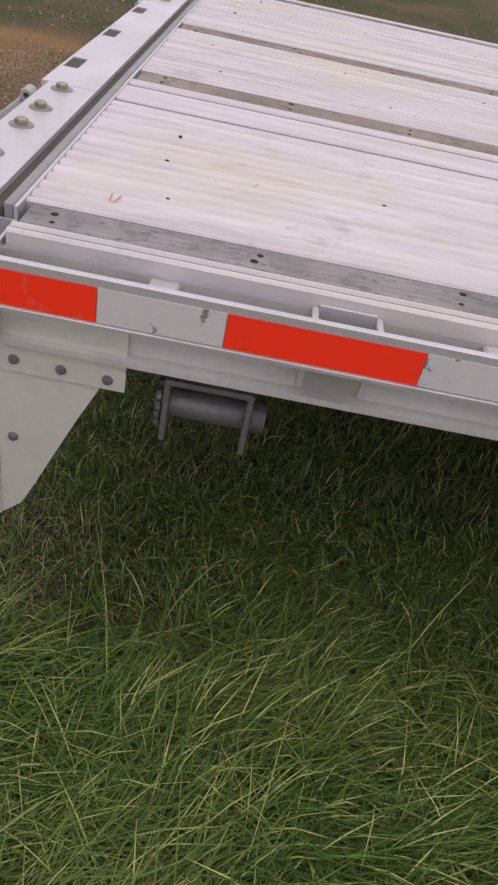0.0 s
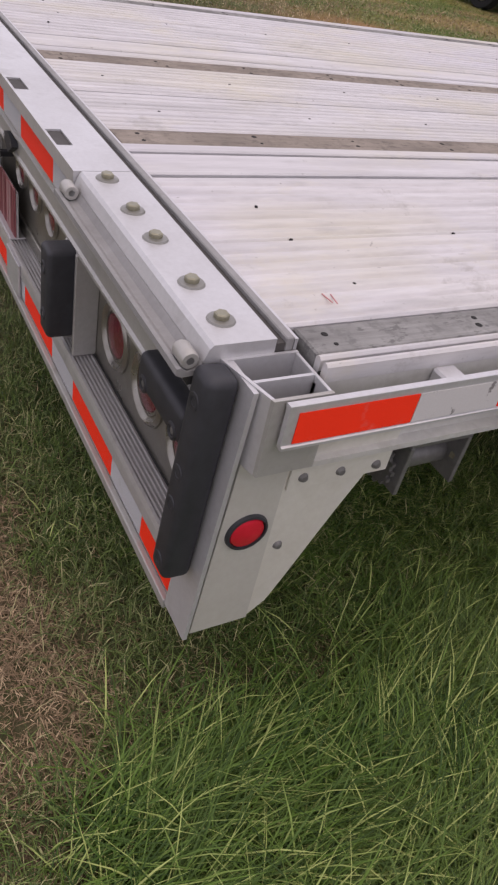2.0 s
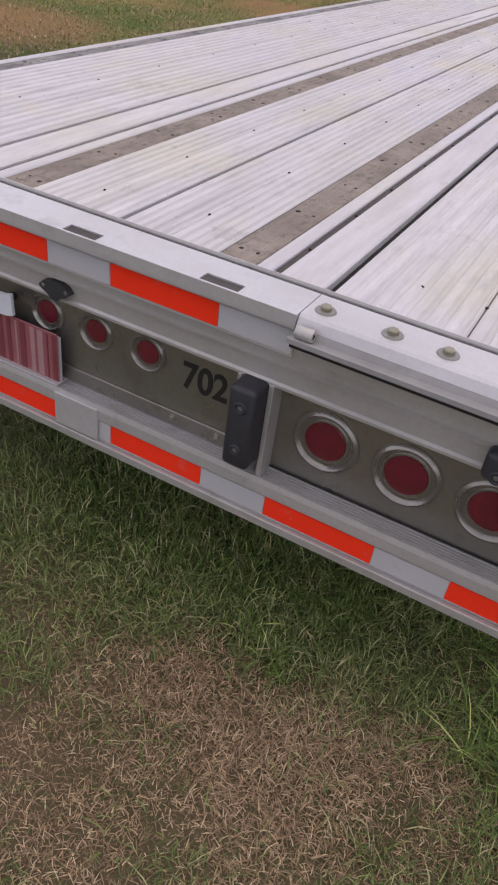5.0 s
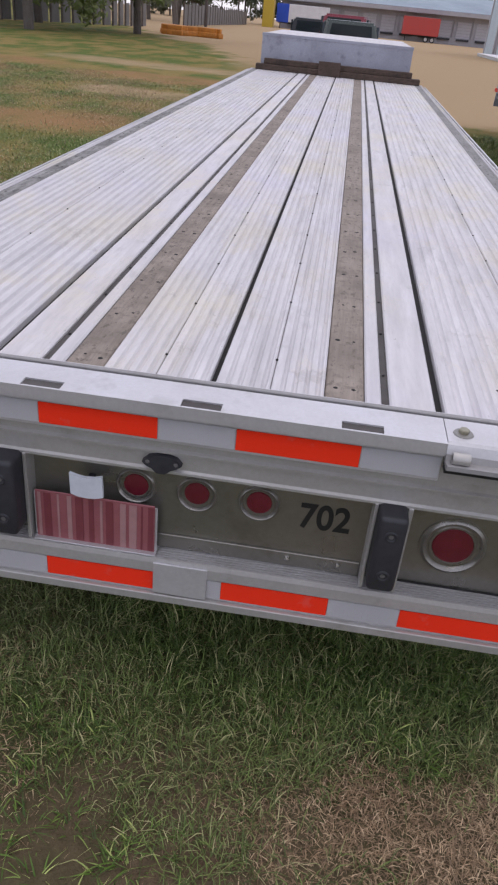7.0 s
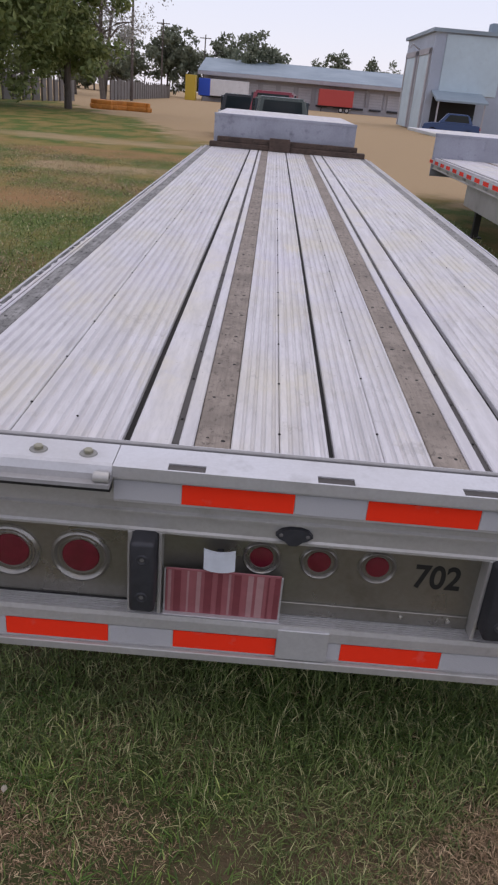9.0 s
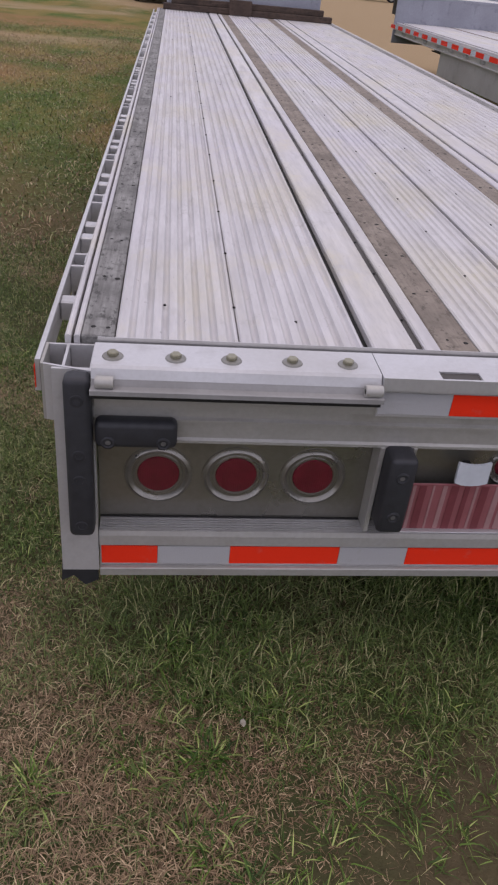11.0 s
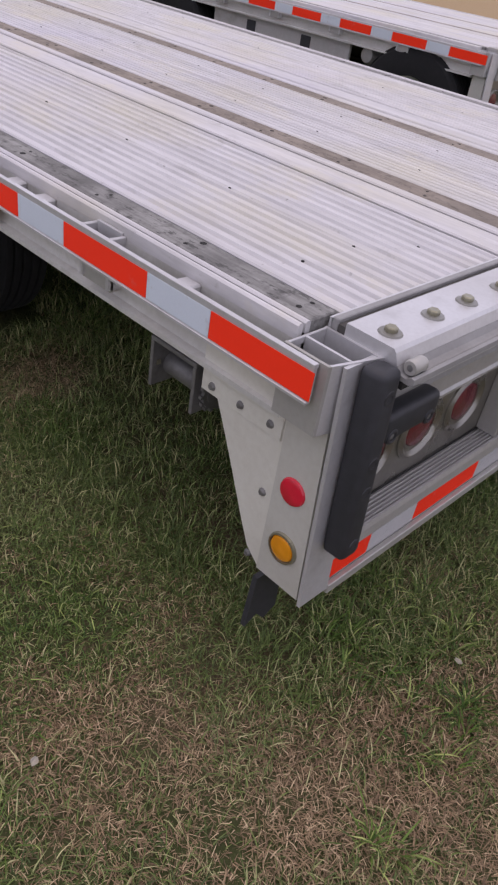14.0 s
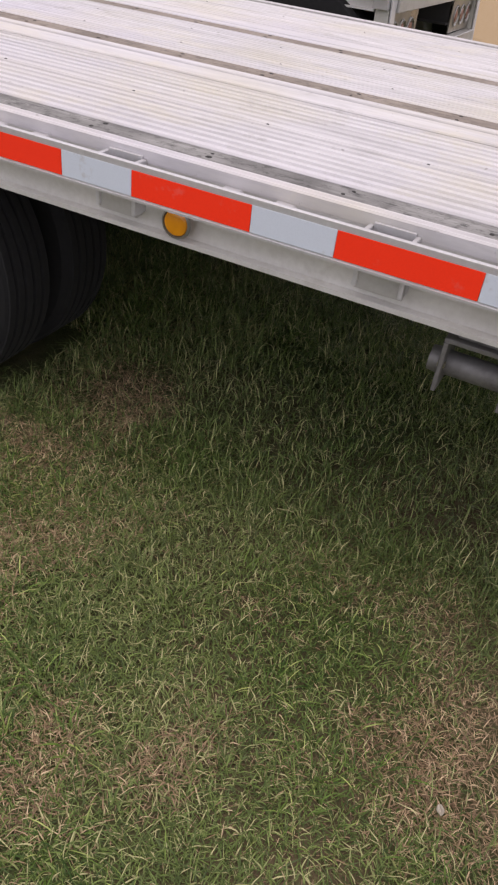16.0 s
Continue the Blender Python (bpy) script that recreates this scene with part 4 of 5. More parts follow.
def tree(x, y, h, r, seed, material, label, bare=0.35, leaf=0.16, per=60, clumps=70):
    rnd = random.Random(seed)
    t = thing("tree", label, "tree", m=Matrix.Translation((x, y, -fall(y))))
    bm = bmesh.new()
    lean = [(0, 0, -0.2)]
    for k in range(1, 6):
        lean.append((lean[-1][0] + rnd.uniform(-0.03, 0.03) * h, lean[-1][1] + rnd.uniform(-0.03, 0.03) * h, h * 0.17 * k))
    tube(lean, [h * 0.022 * (1 - 0.16 * k) for k in range(6)], bm, 8)
    tips = []
    for k in range(12):
        z = h * rnd.uniform(bare, 0.82)
        a, out = rnd.uniform(0, 6.28), r * rnd.uniform(0.45, 0.9)
        i = min(int(z / (h * 0.17)), 4)
        base = Vector(lean[i]).lerp(Vector(lean[i + 1]), 0.5)
        tip = Vector((math.cos(a) * out, math.sin(a) * out, z + rnd.uniform(0.05, 0.2) * h))
        tube([base, base.lerp(tip, 0.5) + Vector((0, 0, 0.03 * h)), tip], [h * 0.008, h * 0.005, h * 0.002], bm, 5)
        tips.append(tip)
    part("trunk", bm, M_BARK, t, smooth=True)
    centres = []
    for k in range(clumps):
        q = rnd.choice(tips) + Vector((rnd.gauss(0, r * 0.28), rnd.gauss(0, r * 0.28), rnd.gauss(0, h * 0.09)))
        centres.append((q.x, q.y, max(q.z, h * bare * 0.8)))
    crown = crown_mesh(centres, per, r * 0.26, leaf, seed, material)
    crown.parent = t
    return t


def warehouse():
    y, xa, xb = 163.0, -15.9, 46.0
    w = thing("warehouse", "long low grey warehouse with loading docks and a pale metal roof", "warehouse", m=Matrix.Translation((0, 0, -fall(163.0))))
    part("wall", boxes((xa + 1, xb, y, y + 30, 0, 5.4)), M_WALL, w)
    part("roof", prism([(y - 2.2, 5.2), (y - 2.2, 5.5), (y + 15, 8.3), (y + 32, 5.5), (y + 32, 5.2)], "x", xa, xb + 1), M_ROOF, w, "pale blue-grey metal roof")
    part("fascia", boxes((xa, xb + 1, y - 2.3, y - 2.21, 4.75, 5.45)), M_WALL, w, "dark stained fascia")
    part("dock", boxes((xa + 1, xb, y - 0.4, y - 0.01, 0, 1.2)), M_WALL, w, "concrete dock edge")
    for i in range(13):
        x = xa + 2.2 + i * 3.6
        d = part("dock_door", boxes((x, x + 2.6, y - 0.06, y - 0.005, 1.22, 3.9), bevel=0.02), M_DOOR, w, "grey roller dock door")
        bm = bmesh.new()
        for k in range(5):
            box(bm, x + 0.05, x + 2.55, y - 0.09, y - 0.06, 1.5 + k * 0.5, 1.56 + k * 0.5)
        part("door_rib", bm, M_WALL, d)
        part("dock_bumper", boxes((x + 0.1, x + 2.5, y - 0.7, y - 0.41, 0.75, 1.1)), M_RUBBER, w, "black dock bumper")
        part("pillar", boxes((x - 0.7, x - 0.3, y - 0.35, y - 0.01, 1.21, 5.2)), M_WALL, w)


def tall_building():
    b = thing("industrial_building", "tall blue-grey metal building with two high doors and an awning", "building", m=Matrix.Translation((0, 0, -fall(73.0))))
    x0, x1, y0, y1, h = 13.4, 32.0, 73.0, 88.0, 8.1
    part("wall", boxes((x0, x1, y0, y1, 0, h)), M_BLUEWALL, b)
    part("roof", boxes((x0 - 0.3, x1 + 0.3, y0 - 0.3, y1 + 0.3, h, h + 0.3)), M_ROOF, b, "thin flat roof edge")
    for ya, yb in ((74.2, 79.4), (81.4, 86.8)):
        d = part("tall_door", boxes((x0 - 0.09, x0 - 0.004, ya, yb, 0, 6.4), bevel=0.02), M_BLUEDOOR, b, "pale blue tall door")
        part("door_frame", boxes((x0 - 0.16, x0 - 0.004, ya - 0.5, ya - 0.01, 0, 6.8), (x0 - 0.16, x0 - 0.004, yb + 0.01, yb + 0.5, 0, 6.8), (x0 - 0.16, x0 - 0.004, ya - 0.5, yb + 0.5, 6.41, 6.9)), M_WALL, d)
    part("cladding", boxes((x0 + 1.0, x0 + 6.2, y0 - 0.1, y0 - 0.004, 3.3, h - 0.1), bevel=0.02), M_BLUEDOOR, b, "pale blue cladding panel")
    part("awning", prism([(y0 - 3.0, 2.6), (y0 - 3.0, 2.75), (y0 - 0.004, 3.5), (y0 - 0.004, 3.3)], "x", x0 + 0.4, x0 + 5.0), M_ROOF, b, "sagging metal awning")
    for x in (x0 + 0.6, x0 + 4.7):
        part("awning_post", boxes((x, x + 0.12, y0 - 2.9, y0 - 2.78, 0, 2.62)), M_WALL, b)
    # the wall is solid here: a near-black panel paints the bay's inner shade
    part("shaded_bay_panel", boxes((x0 + 0.6, x0 + 4.6, y0 - 0.05, y0 - 0.004, 0, 3.0)), M_DARK, b, "near-black panel painted as the shade of an open bay")
    part("roof_vent", boxes((x0 + 5.0, x0 + 6.2, y0 + 1, y0 + 2.2, h + 0.31, h + 1.1), bevel=0.05), M_ROOF, b)
    for y in (80.4,):
        tube_bm = tube([(x0 - 0.02, y, 7.0), (x0 - 0.7, y, 7.4), (x0 - 1.0, y, 7.1)], 0.07)
        part("wall_lamp", tube_bm, M_WALL, b)


def box_trailer(x, y, length, along, material, label, front=None):
    b = thing("box_trailer", label, "trailer", m=Matrix.Translation((0, 0, -fall(y))))
    w, z0, z1 = 2.5, 1.1, 4.0
    if along == "x":
        part("body", boxes((x, x + length, y, y + w, z0, z1), bevel=0.04), material, b)
        wheels = [(x + length * 0.85, y + 0.2), (x + length * 0.85 - 1.2, y + 0.2)]
        if front:
            part("front_panel", boxes((x - 0.05, x + 2.2, y - 0.03, y + w + 0.03, z0 - 0.1, z1 + 0.02), bevel=0.03), front, b)
    else:
        part("body", boxes((x, x + w, y, y + length, z0, z1), bevel=0.04), material, b)
        wheels = []
    for wx, wy in wheels:
        hub = part("wheel", lathe([(0, 0.1), (0.3, 0.1), (0.3, -0.1)], (wx, wy, 0.5), "y", 18), M_RIM, b)
        part("tyre", lathe([(0.3, 0.12), (0.48, 0.12), (0.5, 0.0), (0.48, -0.12), (0.3, -0.12)], (wx, wy, 0.5), "y", 22), M_TYRE, hub)
    part("landing_leg", boxes((x + 0.6, x + 0.75, y + 0.3, y + 0.45, 0, z0)), M_STEEL, b)
    part("under_frame", boxes((x + 0.2, x + (length if along == "x" else w) - 0.2, y + 0.9, y + 1.6, 0.85, 1.09)), M_STEEL, b)


def car(x, y, turn, length, height, material, name, label, pickup=False):
    """Body with a cabin, glass and wheels; its nose points along its own +y."""
    c = thing(name, label, "car" if not pickup else "truck", m=Matrix.Translation((x, y, -fall(y))) @ Matrix.Rotation(radians(turn), 4, "Z"))
    L, H, W = length / 2, height, 0.92
    waist = H * 0.58
    lower = [(-L, 0.45), (-L + 0.05, waist - 0.05), (-L + 0.3, waist), (L - 0.9, waist), (L - 0.1, waist - 0.12), (L, 0.6), (L - 0.05, 0.32), (-L + 0.05, 0.32)]
    bm = prism(lower, "x", -W, W)
    bmesh.ops.bevel(bm, geom=bm.edges[:], offset=0.05, segments=2, affect="EDGES")
    part("body", bm, material, c, smooth=True)
    a, b = (-L * 0.15, L * 0.45) if pickup else (-L * 0.75, L * 0.45)
    bm = bmesh.new()
    lo = [bm.verts.new(v) for v in ((-W + 0.06, a, waist), (W - 0.06, a, waist), (W - 0.06, b, waist), (-W + 0.06, b, waist))]
    k = 0.12 if pickup else 0.45
    hi = [bm.verts.new(v) for v in ((-W + 0.2, a + k, H), (W - 0.2, a + k, H), (W - 0.2, b - 0.6, H), (-W + 0.2, b - 0.6, H))]
    bm.faces.new(lo), bm.faces.new(hi)
    for i in range(4):
        bm.faces.new((lo[i], lo[(i + 1) % 4], hi[(i + 1) % 4], hi[i]))
    bmesh.ops.bevel(bm, geom=bm.edges[:], offset=0.06, segments=2, affect="EDGES")
    cab = part("cabin", bm, material, c, smooth=True)
    zt, zb = H - 0.09, waist + 0.06
    part("rear_window", prism([(-W + 0.26, zb), (W - 0.26, zb), (W - 0.34, zt), (-W + 0.34, zt)], "y", a + k * 0.4 - 0.02, a + k * 0.4 + 0.06), M_GLASS, cab)
    for s in (-1, 1):
        q = [(a + 0.3, zb), (b - 0.35, zb), (b - 0.75, zt), (a + k + 0.05, zt)]
        part("side_window", prism(q, "x", s * (W - 0.16), s * (W - 0.085)), M_GLASS, cab)
        for yy in (-L * 0.62, L * 0.62):
            hub = part("wheel", lathe([(0, 0.09), (0.2, 0.09), (0.22, 0.06), (0.22, -0.1)], (s * (W - 0.1), yy, 0.34), "x", 18, flip=s), M_RIM, c)
            part("tyre", lathe([(0.22, 0.1), (0.32, 0.1), (0.34, 0.06), (0.34, -0.1), (0.22, -0.1)], (s * (W - 0.1), yy, 0.34), "x", 24, flip=s), M_TYRE, hub)
        part("tail_light", boxes((s * W * 0.8 - 0.1, s * W * 0.8 + 0.1, -L - 0.02, -L + 0.05, waist - 0.32, waist - 0.14), bevel=0.01), M_LENS2, c)
    return c


def power_pole(x, y, h, arm=True):
    p = thing("utility_pole", "tall weathered wooden utility pole", "pole", "utility poles", m=Matrix.Translation((x, y, -fall(y))))
    part("pole", tube([(0, 0, -0.3), (0.02, 0, h * 0.5), (0.1, 0, h)], [0.17, 0.14, 0.11], seg=10), M_POLE, p, smooth=True)
    if arm:
        part("crossarm", boxes((-1.1, 1.3, -0.16, -0.02, h - 0.75, h - 0.6)), M_POLE, p)
        for k in (-1.0, -0.4, 0.6, 1.2):
            part("insulator", lathe([(0.03, 0), (0.06, 0.05), (0.03, 0.12), (0, 0.14)], (k, -0.09, h - 0.6), "z", 8), M_RIM, p)


def fence_run(name, label, pts, height, panel, gap, material):
    f = thing(name, label, "fence")
    for (xa, ya), (xb, yb) in zip(pts, pts[1:]):
        n = max(int(math.hypot(xb - xa, yb - ya) / panel), 1)
        turn = Matrix.Rotation(math.atan2(yb - ya, xb - xa), 4, "Z")
        rnd = random.Random(int(xa * 10))
        for i in range(n):
            t0 = i / n
            o = Matrix.Translation((xa + (xb - xa) * t0, ya + (yb - ya) * t0, -fall(ya + (yb - ya) * t0))) @ turn
            h = height * rnd.uniform(0.92, 1.05)
            bm = boxes((0, panel * (1 - gap), -0.02, 0.02, 0.03, h))
            bmesh.ops.transform(bm, matrix=o, verts=bm.verts)
            part("panel", bm, material, f)
            bm = boxes((-0.05, 0.05, -0.07, 0.07, 0, height * 1.1))
            bmesh.ops.transform(bm, matrix=o, verts=bm.verts)
            part("post", bm, M_POLE, f)


warehouse()
tall_building()
box_trailer(-15.1, 156.0, 9.6, "x", M_BOXWHITE, "white box trailer with a blue front standing at the warehouse docks", M_BLUE)
box_trailer(8.2, 157.0, 6.7, "x", M_BOXRED, "red box trailer standing at a dock door")
shed = thing("storage_container", "small yellow storage container beside the warehouse", "container")
part("body", boxes((-17.3, -15.4, 152, 155, -1.46, 2.9), bevel=0.05), M_YELLOW, shed)
car(-1.75, 34.0, 4, 5.2, 1.72, M_CARDARK, "pickup_truck", "black pickup truck parked in the sandy yard", True)
car(-0.11, 25.0, 5, 4.6, 1.74, M_CARGREEN, "parked_car", "dark green car parked in the sandy yard")
car(-0.2, 30.0, -4, 4.8, 1.93, M_CARRED, "parked_car", "maroon car with its roof showing behind a green car")
car(13.7, 62.0, 80, 4.4, 1.7, M_CARBLUE, "parked_car", "blue car parked by the awning")
car(-11.6, 11.2, 100, 5.4, 1.85, M_CARDARK, "pickup_truck", "black pickup truck with pale wheels parked on the grass", True)
power_pole(-17.1, 94.0, 12.4)
power_pole(-21.5, 150.0, 12.8)
power_pole(-16.0, 175.0, 12.5)
power_pole(-26.0, 120.0, 9.0, False)
fence_run("sheet_fence", "grey weathered sheet fence along the yard", [(-18.4, 88), (-19.5, 120), (-20.5, 155)], 2.1, 2.4, 0.02, M_FENCE)
fence_run("board_fence", "patchy weathered board fence below the trees", [(-24.0, 46), (-18.5, 62), (-17.8, 70)], 1.7, 1.2, 0.25, M_FENCE)
for k in range(9):
    rr = random.Random(k)
    bm = bmesh.new()
    box(bm, -0.75, 0.75, -0.25, 0.25, 0.0, 0.32, 0.07, 2)
    box(bm, -0.7, 0.7, -0.12, 0.12, 0.28, 0.6, 0.05, 2)
    ob = part("plastic_barrier", bm, M_ORANGE, None, smooth=True)
    ob.matrix_world = pose(-11.2 + rr.uniform(-2.0, 1.6), 56.0 + rr.uniform(-0.8, 0.8), -0.5, 0, 0, rr.uniform(-35, 40))
    tagged(ob, "orange plastic road barrier dumped at the fence", "barrier", "barrier heap")

tree(-16.6, 40.5, 13.0, 4.0, 11, M_LEAF, "leafy green tree beside the board fence", 0.14, 0.19, 150, 190)
tree(-13.4, 50.0, 12.0, 3.0, 12, M_LEAF, "smaller leafy tree with a low crown", 0.10, 0.17, 130, 150)
tree(-20.5, 52.0, 13.0, 4.2, 13, M_LEAFDARK, "tall dark tree behind the fence", 0.2, 0.24, 90, 130)
tree(-16.6, 76.0, 13.5, 3.4, 14, M_LEAFGREY, "grey half-bare tree behind the fence", 0.3, 0.13, 22, 80)
tree(-19.6, 90.0, 14.0, 4.0, 15, M_LEAFGREY, "grey half-bare tall tree", 0.3, 0.14, 22, 80)
tree(-26.5, 105.0, 13.0, 5.0, 16, M_LEAFDARK, "dark tree in the far row", 0.2, 0.25, 50, 70)
for i in range(9):
    rr = random.Random(40 + i)
    tree(-46 + i * 5.2 + rr.uniform(-1, 1), 185 + rr.uniform(-8, 12), rr.uniform(9, 14), rr.uniform(4.5, 6), 60 + i, M_LEAFDARK, "dark tree in the far tree line", 0.12, 0.5, 40, 60)
for i in range(8):
    rr = random.Random(80 + i)
    tree(-75 + i * 5.5, 120 + rr.uniform(-10, 25), rr.uniform(11, 17), rr.uniform(5, 6.5), 90 + i, M_LEAFDARK, "dark tree in the far tree line", 0.12, 0.45, 40, 60)
for i, (x, y, h) in enumerate(((-9.5, 205, 13.5), (13.0, 215, 12.5), (26, 210, 12.0))):
    tree(x, y, h, 4.5, 120 + i, M_LEAFDARK, "dark tree behind the warehouse", 0.2, 0.45, 40, 50)


# ---- grass ----
def blade_material(name, a, b, tip):
    n = Nodes(name)
    r = n.add("ShaderNodeNewGeometry").outputs["Random Per Island"]
    col = n.ramp(r, [(0.0, a), (0.45, tuple(0.5 * (u + v) for u, v in zip(a, b))), (0.78, b), (0.93, tip), (1.0, tuple(1.15 * u for u in tip))])
    patch = n.ramp(n.noise(1.7, 4, world_space=True), [(0.4, 0.0), (0.7, 1.0)])
    col = n.mix(n.math("MULTIPLY", patch, 0.16), col, tip)
    return n.done(col, 0.55, 0.0, 0.3)


def field(x, y, scale, seed):
    """Smooth patchy value between about -1 and 1."""
    ph = np.random.default_rng(seed).uniform(0, 6.28, (8, 2))
    out = np.zeros_like(x)
    for k in range(8):
        a = ph[k, 0]
        f = scale * (0.6 + 0.35 * k)
        out += np.sin((x * np.cos(a) + y * np.sin(a)) * f + ph[k, 1]) / (1 + 0.35 * k)
    return out / 2.6


def blades(name, x, y, z, h, w, lean, material, label, seed, way=None, steps=2):
    """Curved tapering blades; way: the heading in which each one leans."""
    rng = np.random.default_rng(seed)
    n = len(x)
    a = rng.uniform(0, 2 * np.pi, n) if way is None else way
    d = np.stack([np.cos(a), np.sin(a), np.zeros(n)], 1)
    side = np.stack([-np.sin(a), np.cos(a), np.zeros(n)], 1)
    tw = rng.normal(0, 0.5, n)[:, None]
    side = side * np.cos(tw) + d * np.sin(tw)
    up = np.array([0, 0, 1.0])
    base = np.stack([x, y, z], 1)
    L, hh, ww = lean[:, None], h[:, None], w[:, None]
    rows = []
    for k in range(steps + 1):
        s = k / steps
        p = base + d * L * hh * s ** 1.6 + up * hh * (s - 0.64 * np.minimum(L, 1.35) * s * s)
        if k < steps:
            rows += [p - side * ww * (1 - 0.35 * s * s), p + side * ww * (1 - 0.35 * s * s)]
        else:
            rows.append(p)
    size = 2 * steps + 1
    verts = np.stack(rows, 1).reshape(-1, 3)
    i = np.arange(n)[:, None] * size
    quads = np.concatenate([i + np.array([[2 * k, 2 * k + 1, 2 * k + 3, 2 * k + 2]]) for k in range(steps - 1)])
    ob = quick_mesh(name, verts, quads, i + np.array([[size - 3, size - 2, size - 1]]), material)
    return tagged(ob, label, "grass", "", "stuff")


M_GREEN = blade_material("grass_blade_green", (0.030, 0.066, 0.014), (0.17, 0.25, 0.06), (0.46, 0.43, 0.22))
M_LONG = blade_material("grass_blade_long", (0.020, 0.058, 0.009), (0.115, 0.21, 0.032), (0.40, 0.46, 0.15))
M_STRAW = blade_material("grass_blade_dry", (0.125, 0.075, 0.044), (0.39, 0.265, 0.152), (0.60, 0.45, 0.28))


# browned spots in the mown grass: middle and half sizes
DRY_SPOTS = ((1.15, -0.14, 0.24, 0.18), (0.75, -0.2, 0.2, 0.15), (0.8, -0.4, 0.28, 0.15), (1.15, 0.23, 0.1, 0.1), (0.6, -0.6, 0.35, 0.2), (0.35, -0.75, 0.4, 0.25),
             (-0.4, -0.34, 0.36, 0.18), (-0.8, -0.45, 0.5, 0.25), (0.37, -0.28, 0.2, 0.12), (-1.22, -0.14, 0.26, 0.15), (-0.91, -0.25, 0.28, 0.13), (-1.6, 0.29, 0.22, 0.2),
             (-1.22, 0.41, 0.16, 0.11), (-1.9, 0.77, 0.10, 0.08), (-2.05, 1.0, 0.16, 0.10), (-0.92, 1.48, 0.2, 0.15))


def grass():
    rng = np.random.default_rng(7)

    def area(n, x0, x1, y0, y1):
        x, y = rng.uniform(x0, x1, n), rng.uniform(y0, y1, n)
        return x, y

    def lift(x, y):
        return np.array([ground_height(a, b) for a, b in zip(x, y)]) - 0.004

    def dryness(x, y):
        f = -0.35 + 0.4 * field(x, y, 1.9, 1) + 0.4 * field(x, y, 6.0, 2) + np.clip((-0.38 - y) * 2.0, 0, 0.75)
        f += np.where(x < -1.35, np.clip(0.2 - 0.9 * (y - 0.2), -0.12, 0.2), 0.0) + np.where((np.abs(x) < 1.2) & (y < -0.1), 0.12, 0.0)
        f -= np.where((x > 1.25) & (y > 0.0), 0.8, 0.0) + np.where((np.abs(x) < 1.2) & (y > 0.1), 0.35, 0.0)
        for cx, cy, rx, ry in DRY_SPOTS:
            f += 1.2 * np.exp(-((x - cx) / rx) ** 2 - ((y - cy) / ry) ** 2)
        return np.minimum(f, 0.85)

    def tufts(n, per, spread, *region):
        """Blades in tufts: places, and headings that lean out of each tuft's middle."""
        cx, cy = area(n // per, *region)
        cx, cy = np.repeat(cx, per), np.repeat(cy, per)
        dx, dy = rng.normal(0, spread, len(cx)), rng.normal(0, spread, len(cx))
        return cx + dx, cy + dy, np.arctan2(dy, dx) + rng.normal(0, 0.7, len(cx)), cx, cy

    def thick(x, y):
        """True where the dense mat stands; it thins out raggedly towards its rim."""
        rim = np.minimum(np.minimum(x + 3.6, 3.0 - x), np.minimum(y + 2.1, 3.6 - y))
        return rng.random(len(x)) < np.clip(0.1 + rim / 0.75 + 0.3 * field(x, y, 2.5, 41), 0, 1)

    def clear(x, y):
        return thick(x, y) & ~((np.abs(np.abs(x) - 0.96) < 0.30) & (np.abs(y - 2.2) < 0.30))

    # mown grass: an even mat with tufts in it, greener round the trailer and browner behind it
    x1, y1, way1, cx, cy = tufts(260000, 9, 0.012, -3.6, 3.0, -2.1, 3.6)
    x2, y2 = area(370000, -3.6, 3.0, -2.1, 3.6)
    x, y, cx, cy = np.concatenate([x1, x2]), np.concatenate([y1, y2]), np.concatenate([cx, x2]), np.concatenate([cy, y2])
    way = np.concatenate([way1, rng.uniform(0, 6.28, len(x2))])
    d = dryness(cx, cy) + 0.5 * field(cx, cy, 14.0, 21) + rng.normal(0, 0.32, len(x))
    under = (np.abs(x) < 1.15) & (y > 0.25)
    keep = (d < 0.36) & clear(x, y) & ~(under & (rng.random(len(x)) < 0.2))
    x, y, way, under = x[keep], y[keep], way[keep], under[keep]
    n = len(x)
    tall = np.where(x < -1.2, 0.033, 0.048) + np.where(x < -1.2, 0.018, 0.028) * np.clip(field(x, y, 2.7, 5), 0, 1) + np.where(under, np.where(x < -0.3, 0.012, 0.03), 0.0) + np.where(np.abs(y + 0.05) < 0.4, 0.012, 0)
    blades("mown_grass", x, y, lift(x, y), tall * rng.uniform(0.45, 1.5, n), rng.uniform(0.0008, 0.0017, n), rng.uniform(0.2, 1.35, n), M_GREEN, "short green grass growing round the trailer", 1, way)
    # dead grass lying nearly flat
    x, y = area(1150000, -3.6, 3.0, -2.1, 3.6)
    d = dryness(x, y) + 0.5 * field(x, y, 14.0, 21) + rng.normal(0, 0.4, len(x))
    keep = (d > -0.05) & clear(x, y) & (rng.random(len(x)) < np.clip(0.45 + d, 0, 1))
    x, y = x[keep], y[keep]
    n = len(x)
    blades("dry_grass", x, y, lift(x, y), rng.uniform(0.016, 0.042, n), rng.uniform(0.0008, 0.0016, n), rng.uniform(0.7, 1.5, n), M_STRAW, "flattened dry brown grass and straw", 2)
    # long rank grass along one side of the trailer, swept in drifts
    x, y, way, cx, cy = tufts(115000, 14, 0.022, 0.7, 2.6, -0.35, 2.9)
